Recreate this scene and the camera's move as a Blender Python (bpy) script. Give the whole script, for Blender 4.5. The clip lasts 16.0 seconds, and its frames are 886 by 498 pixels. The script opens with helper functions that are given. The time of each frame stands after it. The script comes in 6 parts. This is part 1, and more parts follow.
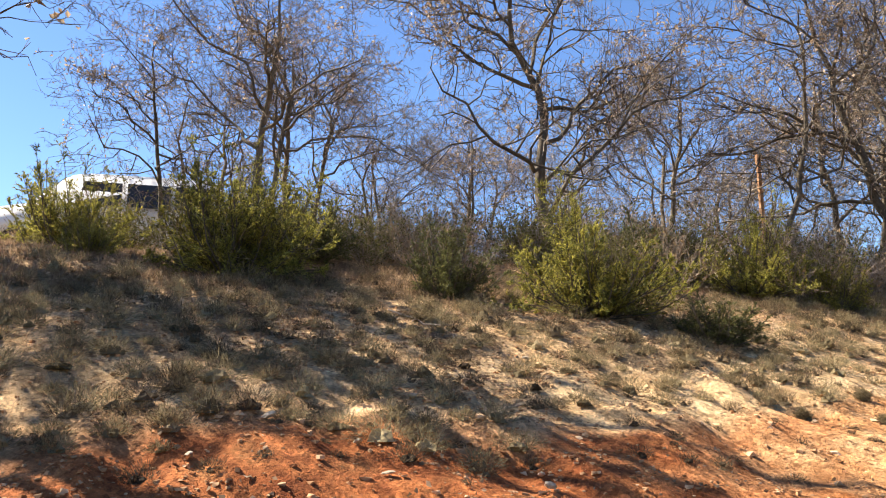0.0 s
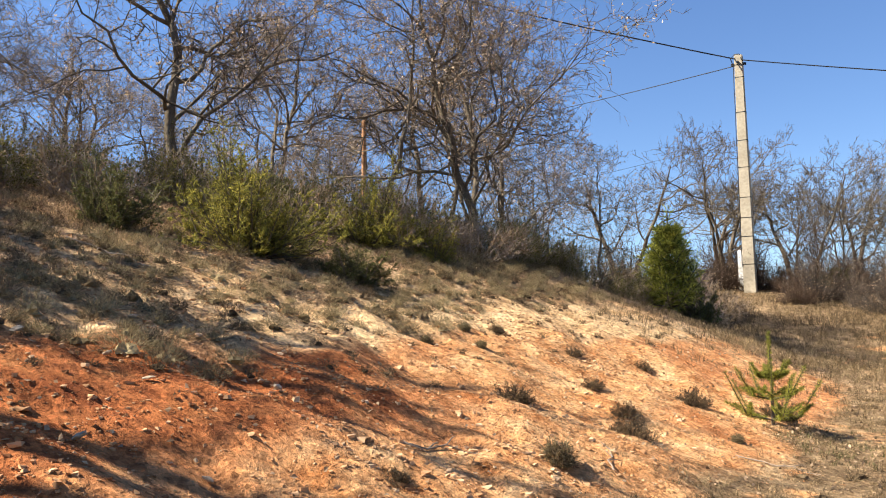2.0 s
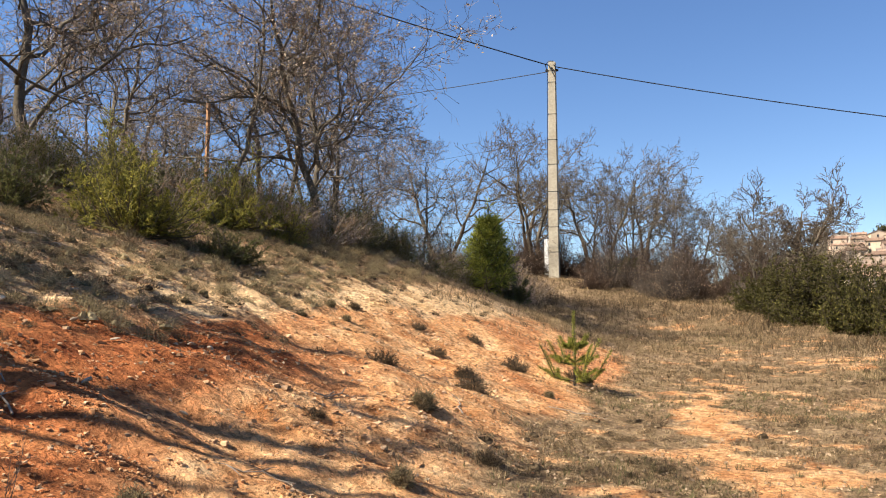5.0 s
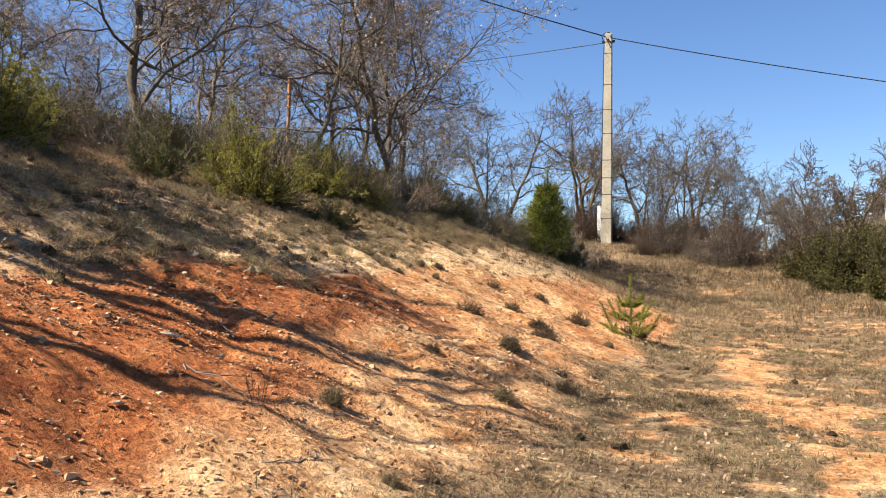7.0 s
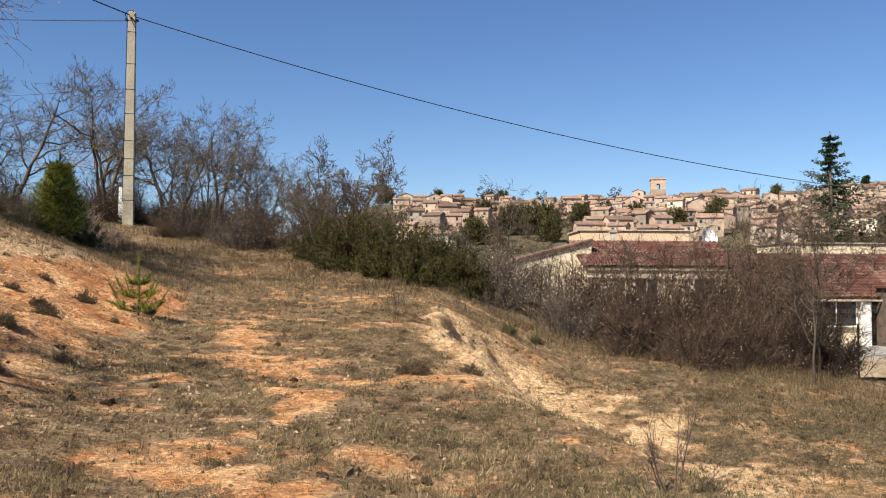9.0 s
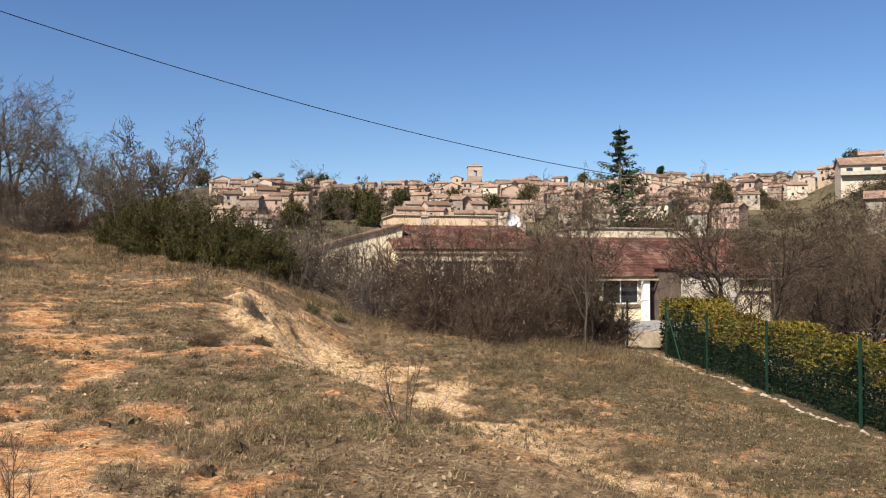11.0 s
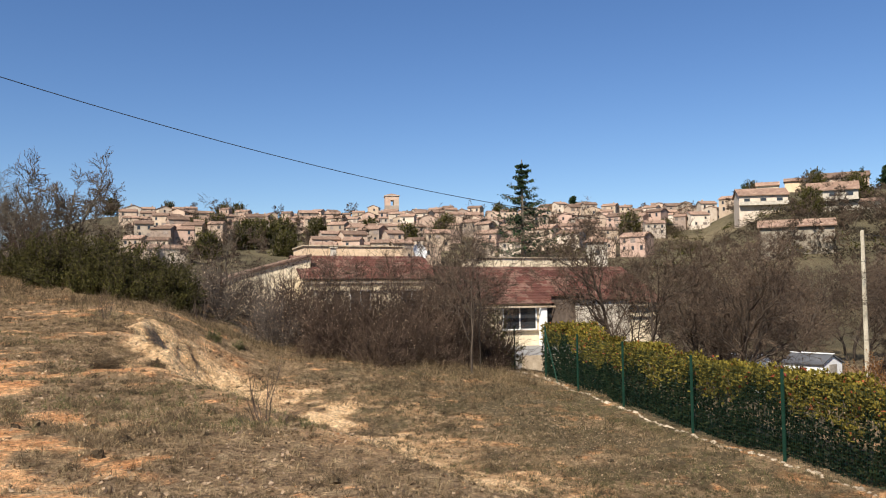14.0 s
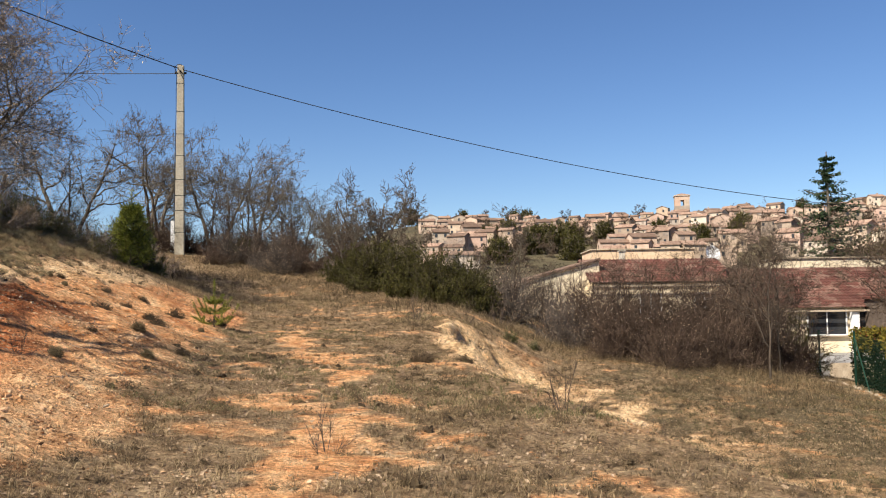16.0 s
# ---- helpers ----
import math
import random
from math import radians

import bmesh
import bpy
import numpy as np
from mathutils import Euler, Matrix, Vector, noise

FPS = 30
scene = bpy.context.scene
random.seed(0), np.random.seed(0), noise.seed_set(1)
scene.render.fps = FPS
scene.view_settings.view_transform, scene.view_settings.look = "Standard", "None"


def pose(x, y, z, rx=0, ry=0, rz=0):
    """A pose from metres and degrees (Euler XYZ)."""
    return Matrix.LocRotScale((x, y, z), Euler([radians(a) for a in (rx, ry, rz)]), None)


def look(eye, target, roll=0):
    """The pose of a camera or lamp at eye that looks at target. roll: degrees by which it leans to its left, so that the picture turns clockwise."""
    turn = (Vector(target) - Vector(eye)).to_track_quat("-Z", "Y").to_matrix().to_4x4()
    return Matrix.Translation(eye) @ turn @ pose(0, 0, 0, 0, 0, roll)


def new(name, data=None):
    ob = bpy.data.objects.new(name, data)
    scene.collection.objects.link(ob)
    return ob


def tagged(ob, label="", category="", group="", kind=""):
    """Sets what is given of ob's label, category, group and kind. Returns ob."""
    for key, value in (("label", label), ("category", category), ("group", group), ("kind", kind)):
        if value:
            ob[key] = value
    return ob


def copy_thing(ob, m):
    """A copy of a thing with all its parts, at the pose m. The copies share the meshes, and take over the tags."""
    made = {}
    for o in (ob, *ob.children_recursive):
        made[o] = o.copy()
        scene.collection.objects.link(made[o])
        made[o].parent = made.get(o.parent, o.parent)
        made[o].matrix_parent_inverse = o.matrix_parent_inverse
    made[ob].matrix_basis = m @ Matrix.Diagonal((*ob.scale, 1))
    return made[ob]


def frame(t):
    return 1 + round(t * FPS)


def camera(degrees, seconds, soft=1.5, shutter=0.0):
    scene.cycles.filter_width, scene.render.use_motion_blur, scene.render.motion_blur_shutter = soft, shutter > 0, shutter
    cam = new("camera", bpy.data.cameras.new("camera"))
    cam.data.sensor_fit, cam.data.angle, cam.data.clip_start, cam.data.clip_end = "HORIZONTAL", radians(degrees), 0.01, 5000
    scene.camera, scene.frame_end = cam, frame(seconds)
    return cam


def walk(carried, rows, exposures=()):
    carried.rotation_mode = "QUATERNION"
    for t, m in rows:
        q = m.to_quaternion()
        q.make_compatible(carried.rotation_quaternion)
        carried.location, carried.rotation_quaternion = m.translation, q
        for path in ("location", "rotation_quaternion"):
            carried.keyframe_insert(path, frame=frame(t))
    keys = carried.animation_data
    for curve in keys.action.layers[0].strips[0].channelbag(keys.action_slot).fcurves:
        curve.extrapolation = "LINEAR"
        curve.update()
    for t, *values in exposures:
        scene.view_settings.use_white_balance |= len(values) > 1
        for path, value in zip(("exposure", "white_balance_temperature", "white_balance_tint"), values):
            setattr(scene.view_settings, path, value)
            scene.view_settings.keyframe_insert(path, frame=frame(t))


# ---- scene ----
cam = camera(55.79, 16.0, soft=1.05)
PATH = [
    (0, (-1.954, 8.945, 2.029), (-5.598, 10.399, 2.806), -0.56),
    (0.5, (-1.871, 8.651, 1.960), (-5.292, 10.579, 2.723), -0.37),
    (1, (-1.786, 8.312, 1.916), (-5.004, 10.575, 2.640), 1.09),
    (1.5, (-1.760, 8.024, 1.910), (-4.704, 10.658, 2.541), 0.56),
    (2, (-1.658, 7.689, 1.893), (-4.164, 10.767, 2.385), -0.46),
    (2.5, (-1.541, 7.447, 1.869), (-3.567, 10.871, 2.289), -0.43),
    (3, (-1.431, 7.128, 1.875), (-3.079, 10.739, 2.372), -1.39),
    (3.5, (-1.324, 6.878, 1.864), (-2.876, 10.533, 2.352), -0.83),
    (4, (-1.212, 6.630, 1.840), (-2.591, 10.363, 2.247), -0.03),
    (4.5, (-1.208, 6.329, 1.840), (-2.473, 10.108, 2.191), -0.96),
    (5, (-1.267, 6.139, 1.831), (-3.032, 9.707, 2.220), 0.07),
    (5.2, (-1.278, 6.014, 1.851), (-3.192, 9.497, 2.300), -0.29),
    (7.3, (-0.858, 4.428, 1.730), (-2.790, 7.927, 1.888), 1.44),
    (7.5, (-0.812, 4.321, 1.718), (-2.533, 7.929, 1.871), 1.57),
    (8, (-0.695, 4.025, 1.708), (-1.806, 7.865, 1.845), 1.50),
    (8.5, (-0.455, 3.734, 1.662), (-1.081, 7.681, 1.828), 1.42),
    (9, (-0.308, 3.646, 1.654), (-0.185, 7.641, 1.817), 0.26),
    (9.5, (-0.254, 3.469, 1.656), (0.348, 7.421, 1.786), -1.36),
    (9.7, (-0.225, 3.358, 1.633), (0.483, 7.293, 1.756), -1.42),
    (11.8, (0.150, 2.120, 1.574), (1.428, 5.910, 1.617), 2.08),
    (12, (0.186, 2.034, 1.586), (1.604, 5.774, 1.622), 2.78),
    (12.5, (0.233, 1.714, 1.569), (1.832, 5.378, 1.681), 2.35),
    (13, (0.223, 1.343, 1.582), (1.905, 4.963, 1.835), 0.31),
    (13.5, (0.207, 1.102, 1.572), (1.888, 4.723, 1.827), 0.28),
    (14, (0.173, 0.751, 1.569), (1.506, 4.516, 1.795), -0.70),
    (14.5, (0.090, 0.559, 1.554), (0.966, 4.453, 1.821), -0.95),
    (15, (0.025, 0.385, 1.567), (0.325, 4.361, 1.879), -0.35),
    (15.5, (0.034, 0.206, 1.552), (0.023, 4.194, 1.855), 0.31),
    (16, (0.001, 0.000, 1.549), (-0.002, 3.992, 1.810), -0.75),
]
walk(cam, [(t, look(eye, target, roll)) for t, eye, target, roll in PATH],
     [(0, 1.92, 6900, 10), (2, 1.7, 6850, 10), (3, 1.42, 6750, 10), (5, 1.48, 6750, 10), (7.5, 1.54, 6600, 10), (9, 1.0, 6450, 10), (12, 0.88, 6350, 10), (14, 0.84, 6300, 10), (16, 1.02, 6500, 10)])
# ---- light and air ----
SUN_AZ = math.atan2(-0.69, -0.72)      # towards the sun, in the plan
SUN_EL = radians(45)
world = bpy.data.worlds.new("sky")
scene.world = world
world.use_nodes = True
wn, wl = world.node_tree.nodes, world.node_tree.links
sky = wn.new("ShaderNodeTexSky")
sky.sky_type, sky.sun_disc = "NISHITA", False
sky.sun_elevation, sky.sun_rotation = SUN_EL, math.pi / 2 - SUN_AZ
sky.altitude, sky.air_density, sky.dust_density, sky.ozone_density = 600, 1.0, 0.1, 3.5
tone = wn.new("ShaderNodeHueSaturation")
tone.inputs["Hue"].default_value, tone.inputs["Saturation"].default_value = 0.507, 1.14
wl.new(sky.outputs[0], tone.inputs["Color"])
wl.new(tone.outputs[0], wn["Background"].inputs[0])
wn["Background"].inputs[1].default_value = 0.062
sun = new("sun", bpy.data.lights.new("sun", "SUN"))
sun.data.energy, sun.data.angle, sun.data.color = 4.8, radians(0.45), (1.0, 0.93, 0.82)
sun_way = Vector((math.cos(SUN_AZ) * math.cos(SUN_EL), math.sin(SUN_AZ) * math.cos(SUN_EL), math.sin(SUN_EL)))
sun.matrix_basis = look(sun_way * 60, (0, 0, 0))
tagged(sun, "the low winter sun", "sun", kind="structure")


# ---- helpers of this scene ----
def lattice(x, y, seed=0):
    """Smooth random heights between -1 and 1 on a unit grid."""
    x, y = np.asarray(x, float), np.asarray(y, float)
    i, j = np.floor(x).astype(np.int64), np.floor(y).astype(np.int64)
    u, v = x - i, y - j
    u, v = u * u * (3 - 2 * u), v * v * (3 - 2 * v)

    def h(a, b):
        n = (a * 374761393 + b * 668265263 + seed * 974634777) & 0x7FFFFFFF
        n = ((n ^ (n >> 13)) * 1274126177) & 0x7FFFFFFF
        return ((n ^ (n >> 16)) & 0xFFFF) / 32767.5 - 1

    return (h(i, j) * (1 - u) + h(i + 1, j) * u) * (1 - v) + (h(i, j + 1) * (1 - u) + h(i + 1, j + 1) * u) * v


def rough(x, y, size, octaves=4, seed=0):
    out, amp = 0.0, 1.0
    for k in range(octaves):
        out = out + amp * lattice(np.asarray(x) / size, np.asarray(y) / size, seed + 17 * k)
        size, amp = size / 2.03, amp * 0.5
    return out


def step(a, b, x):
    t = np.clip((np.asarray(x, float) - a) / (b - a), 0, 1)
    return t * t * (3 - 2 * t)


def mesh_of(name, verts, faces, material, smooth=False):
    me = bpy.data.meshes.new(name)
    verts, faces = np.asarray(verts, np.float32), np.asarray(faces, np.int32)
    n, k = faces.shape
    me.vertices.add(len(verts))
    me.vertices.foreach_set("co", verts.ravel())
    me.loops.add(n * k)
    me.loops.foreach_set("vertex_index", faces.ravel())
    me.polygons.add(n)
    me.polygons.foreach_set("loop_start", np.arange(0, n * k, k, dtype=np.int32))
    me.update(calc_edges=True)
    me.polygons.foreach_set("use_smooth", np.full(n, smooth))
    if material:
        me.materials.append(material)
    return me


def part(name, bm, material, parent, label="", smooth=False):
    """One mesh object under a thing or a part: from a bmesh or from ready mesh data."""
    if isinstance(bm, bmesh.types.BMesh):
        me = bpy.data.meshes.new(name)
        bm.to_mesh(me)
        bm.free()
        me.materials.append(material)
        me.polygons.foreach_set("use_smooth", np.full(len(me.polygons), smooth))
    else:
        me = bm
    ob = new(name, me)
    ob.parent = parent
    return tagged(ob, label)


def thing(name, label, category, group="", m=None, kind=""):
    ob = new(name)
    ob.empty_display_size = 0.1
    if m is not None:
        ob.matrix_basis = m
    return tagged(ob, label, category, group, kind)


def box(bm, x0, x1, y0, y1, z0, z1, m=None):
    r = bmesh.ops.create_cube(bm, size=1.0)["verts"]
    bmesh.ops.scale(bm, vec=(x1 - x0, y1 - y0, z1 - z0), verts=r)
    bmesh.ops.translate(bm, vec=((x0 + x1) / 2, (y0 + y1) / 2, (z0 + z1) / 2), verts=r)
    if m is not None:
        bmesh.ops.transform(bm, matrix=m, verts=r, space=Matrix.Identity(4))
    return r


def boxes(*rows, bevel=0.0):
    bm = bmesh.new()
    for row in rows:
        box(bm, *row)
    if bevel:
        bmesh.ops.bevel(bm, geom=bm.edges[:], offset=bevel, segments=2, affect="EDGES")
    return bm


def tubes(lines, sides=5):
    """Tapered tubes along polylines of (x, y, z, radius): vertices and faces."""
    verts, faces, base = [], [], 0
    ring = np.arange(sides) * 2 * np.pi / sides
    cs, sn = np.cos(ring), np.sin(ring)
    for line in lines:
        p = np.asarray(line, float)
        d = np.gradient(p[:, :3], axis=0)
        d /= np.linalg.norm(d, axis=1, keepdims=True) + 1e-9
        up = np.where(np.abs(d[:, 2:3]) > 0.9, [[1.0, 0, 0]], [[0, 0, 1.0]])
        a = np.cross(d, up)
        a /= np.linalg.norm(a, axis=1, keepdims=True) + 1e-9
        b = np.cross(d, a)
        v = p[:, None, :3] + p[:, 3, None, None] * (a[:, None] * cs[None, :, None] + b[:, None] * sn[None, :, None])
        n = len(p)
        verts.append(v.reshape(-1, 3))
        k = np.arange(n - 1)[:, None] * sides + np.arange(sides)[None]
        k2 = np.arange(n - 1)[:, None] * sides + (np.arange(sides)[None] + 1) % sides
        faces.append(base + np.stack([k, k2, k2 + sides, k + sides], -1).reshape(-1, 4))
        base += n * sides
    return np.concatenate(verts), np.concatenate(faces)


# ---- materials ----
def material(name, rough_=0.8, metal=0.0):
    m = bpy.data.materials.new(name)
    m.use_nodes = True
    b = m.node_tree.nodes["Principled BSDF"]
    b.inputs["Roughness"].default_value, b.inputs["Metallic"].default_value = rough_, metal
    b.inputs["Specular IOR Level"].default_value = 0.25
    return m, m.node_tree.nodes, m.node_tree.links, b


def noise_of(n, l, scale, detail=4.0, coord="Object", w=0.5):
    tc, t = n.new("ShaderNodeTexCoord"), n.new("ShaderNodeTexNoise")
    l.new(tc.outputs[coord], t.inputs["Vector"])
    t.inputs["Scale"].default_value, t.inputs["Detail"].default_value, t.inputs["Roughness"].default_value = scale, detail, w
    return t


def ramp(n, l, src, stops):
    r = n.new("ShaderNodeValToRGB")
    r.color_ramp.elements[0].position, r.color_ramp.elements[0].color = stops[0][0], (*stops[0][1], 1)
    r.color_ramp.elements[1].position, r.color_ramp.elements[1].color = stops[-1][0], (*stops[-1][1], 1)
    for p, c in stops[1:-1]:
        r.color_ramp.elements.new(p).color = (*c, 1)
    l.new(src, r.inputs[0])
    return r.outputs[0]


def mix(n, l, fac, a, b, mode="MIX"):
    x = n.new("ShaderNodeMix")
    x.data_type, x.blend_type = "RGBA", mode
    for v, s in ((fac, 0), (a, 6), (b, 7)):
        if isinstance(v, (int, float)):
            x.inputs[s].default_value = v
        elif isinstance(v, tuple):
            x.inputs[s].default_value = (*v, 1)
        else:
            l.new(v, x.inputs[s])
    return x.outputs[2]


def bump(n, l, b, src, strength, distance):
    x = n.new("ShaderNodeBump")
    x.inputs["Strength"].default_value, x.inputs["Distance"].default_value = strength, distance
    l.new(src, x.inputs["Height"])
    l.new(x.outputs[0], b.inputs["Normal"])


def varied(name, dark, light, scale, rough_=0.85, spread=0.0, bump_=0.0, bump_scale=0, island=False, fine=None, spec=0.25):
    """A surface between two colours at two scales, varied from object to object or from island to island."""
    m, n, l, b = material(name, rough_)
    b.inputs["Specular IOR Level"].default_value = spec
    a = noise_of(n, l, scale, 6)
    c = ramp(n, l, a.outputs[0], [(0.32, dark), (0.68, light)])
    f = noise_of(n, l, fine or scale * 9, 3)
    c = mix(n, l, 0.35, c, ramp(n, l, f.outputs[0], [(0.3, tuple(v * 0.55 for v in dark)), (0.7, light)]))
    if spread:
        r = n.new("ShaderNodeNewGeometry").outputs["Random Per Island"] if island else n.new("ShaderNodeObjectInfo").outputs["Random"]
        hs = n.new("ShaderNodeHueSaturation")
        mr = n.new("ShaderNodeMapRange")
        mr.inputs[3].default_value, mr.inputs[4].default_value = 1 - spread, 1 + spread
        l.new(r, mr.inputs[0])
        l.new(mr.outputs[0], hs.inputs["Value"])
        l.new(c, hs.inputs["Color"])
        c = hs.outputs[0]
    l.new(c, b.inputs["Base Color"])
    if bump_:
        bump(n, l, b, noise_of(n, l, bump_scale or scale * 6, 5).outputs[0], 0.6, bump_)
    return m


def leafy(name, dark, light, spread=0.35, through_=0.3, rough_=0.55):
    """Leaves: colour varied from leaf to leaf, a part of the light coming through."""
    m, n, l, b = material(name, rough_)
    b.inputs["Specular IOR Level"].default_value = 0.1
    r = n.new("ShaderNodeNewGeometry").outputs["Random Per Island"]
    c = ramp(n, l, r, [(0.0, dark), (1.0, light)])
    big = noise_of(n, l, 1.3, 3)
    hs = n.new("ShaderNodeHueSaturation")
    mr = n.new("ShaderNodeMapRange")
    mr.inputs[1].default_value, mr.inputs[2].default_value = 0.3, 0.7
    mr.inputs[3].default_value, mr.inputs[4].default_value = 1 - spread, 1 + spread
    l.new(big.outputs[0], mr.inputs[0])
    l.new(mr.outputs[0], hs.inputs["Value"])
    l.new(c, hs.inputs["Color"])
    l.new(hs.outputs[0], b.inputs["Base Color"])
    t = n.new("ShaderNodeBsdfTranslucent")
    l.new(hs.outputs[0], t.inputs[0])
    mx = n.new("ShaderNodeMixShader")
    mx.inputs[0].default_value = through_
    l.new(b.outputs[0], mx.inputs[1])
    l.new(t.outputs[0], mx.inputs[2])
    l.new(mx.outputs[0], n["Material Output"].inputs[0])
    return m


def ground_material():
    m, n, l, b = material("earth_and_litter", 0.95)
    b.inputs["Specular IOR Level"].default_value = 0.1

    def zone(name):
        a = n.new("ShaderNodeAttribute")
        a.attribute_name = name
        return a.outputs["Fac"]

    big, mid, fine = noise_of(n, l, 0.55, 5), noise_of(n, l, 3.2, 6, w=0.65), noise_of(n, l, 38, 5, w=0.7)
    orange = ramp(n, l, mid.outputs[0], [(0.3, (0.40, 0.16, 0.055)), (0.52, (0.63, 0.35, 0.165)), (0.72, (0.73, 0.5, 0.28))])
    red = ramp(n, l, mid.outputs[0], [(0.3, (0.25, 0.072, 0.026)), (0.55, (0.46, 0.165, 0.06)), (0.75, (0.6, 0.29, 0.115))])
    pale = ramp(n, l, mid.outputs[0], [(0.3, (0.48, 0.3, 0.145)), (0.55, (0.69, 0.49, 0.28)), (0.75, (0.78, 0.61, 0.39))])
    thatch = ramp(n, l, mid.outputs[0], [(0.3, (0.12, 0.082, 0.048)), (0.52, (0.26, 0.182, 0.105)), (0.75, (0.43, 0.325, 0.195))])
    far = ramp(n, l, noise_of(n, l, 0.035, 6, w=0.7).outputs[0], [(0.35, (0.05, 0.044, 0.027)), (0.5, (0.09, 0.078, 0.046)), (0.68, (0.14, 0.115, 0.068))])
    c = mix(n, l, zone("red"), orange, red)
    c = mix(n, l, zone("pale"), c, pale)
    c = mix(n, l, zone("litter"), c, thatch)
    c = mix(n, l, zone("far"), c, far)
    grit = ramp(n, l, fine.outputs[0], [(0.28, (0.5, 0.46, 0.42)), (0.5, (1, 1, 1)), (0.75, (1.35, 1.3, 1.22))])
    c = mix(n, l, 0.95, c, grit, "MULTIPLY")
    vo = n.new("ShaderNodeTexVoronoi")
    vo.inputs["Scale"].default_value = 30
    l.new(n.new("ShaderNodeTexCoord").outputs["Object"], vo.inputs["Vector"])
    sep = n.new("ShaderNodeSeparateColor")
    l.new(vo.outputs["Color"], sep.inputs[0])
    c = mix(n, l, 0.85, c, ramp(n, l, sep.outputs[0], [(0.0, (0.55, 0.5, 0.47)), (0.4, (1, 1, 1)), (0.8, (1.02, 1.0, 0.98)), (1.0, (1.55, 1.5, 1.45))]), "MULTIPLY")
    clump = noise_of(n, l, 9, 5, w=0.75)
    c = mix(n, l, 0.8, c, ramp(n, l, clump.outputs[0], [(0.33, (0.64, 0.6, 0.57)), (0.5, (1.16, 1.13, 1.1)), (0.68, (1.45, 1.4, 1.34))]), "MULTIPLY")
    l.new(c, b.inputs["Base Color"])
    h = n.new("ShaderNodeMath")
    h.operation = "ADD"
    l.new(fine.outputs[0], h.inputs[0])
    l.new(mid.outputs[0], h.inputs[1])
    bump(n, l, b, h.outputs[0], 1.0, 0.07)
    return m


EARTH = ground_material()
BARK = varied("oak_bark", (0.06, 0.048, 0.036), (0.2, 0.165, 0.12), 3.5, 0.95, 0.25, 0.02, 30, spec=0.1)
TWIG = varied("twig_bark", (0.16, 0.125, 0.092), (0.42, 0.335, 0.26), 2.0, 0.95, 0.2, spec=0.1)
DRY_LEAF = leafy("dry_oak_leaf", (0.3, 0.19, 0.11), (0.62, 0.49, 0.34), 0.3, 0.35)
UNDER_GREEN = leafy("undergrowth_leaves", (0.05, 0.05, 0.014), (0.2, 0.175, 0.05), 0.4, 0.3, 0.8)
DEAD_LEAF = leafy("dead_shrub_leaf", (0.12, 0.075, 0.04), (0.4, 0.28, 0.16), 0.3, 0.3)
JUNIPER = leafy("juniper_needles", (0.075, 0.082, 0.018), (0.44, 0.385, 0.085), 0.35, 0.42)
JUNIPER_GREY = leafy("grey_juniper_needles", (0.05, 0.056, 0.02), (0.21, 0.2, 0.075), 0.35, 0.25)
PINE = leafy("pine_needles", (0.085, 0.105, 0.02), (0.42, 0.41, 0.08), 0.3, 0.45)
EVERGREEN = leafy("evergreen_leaves", (0.02, 0.021, 0.006), (0.105, 0.092, 0.024), 0.4, 0.25, 0.75)
CONCRETE = varied("weathered_concrete", (0.32, 0.275, 0.2), (0.5, 0.44, 0.33), 1.4, 0.9, 0, 0.004, 40)


# ---- the ground ----
def brow(y):
    """Where the terrace breaks off on its low side."""
    y = np.asarray(y, float)
    low = 2.1 - 0.31 * (y - 6.2)
    a = np.where(y < 12.8, np.clip(low, 0.05, 3.8), 0.05)
    return a - 0.04 * np.clip(y - 17.2, 0, 9)


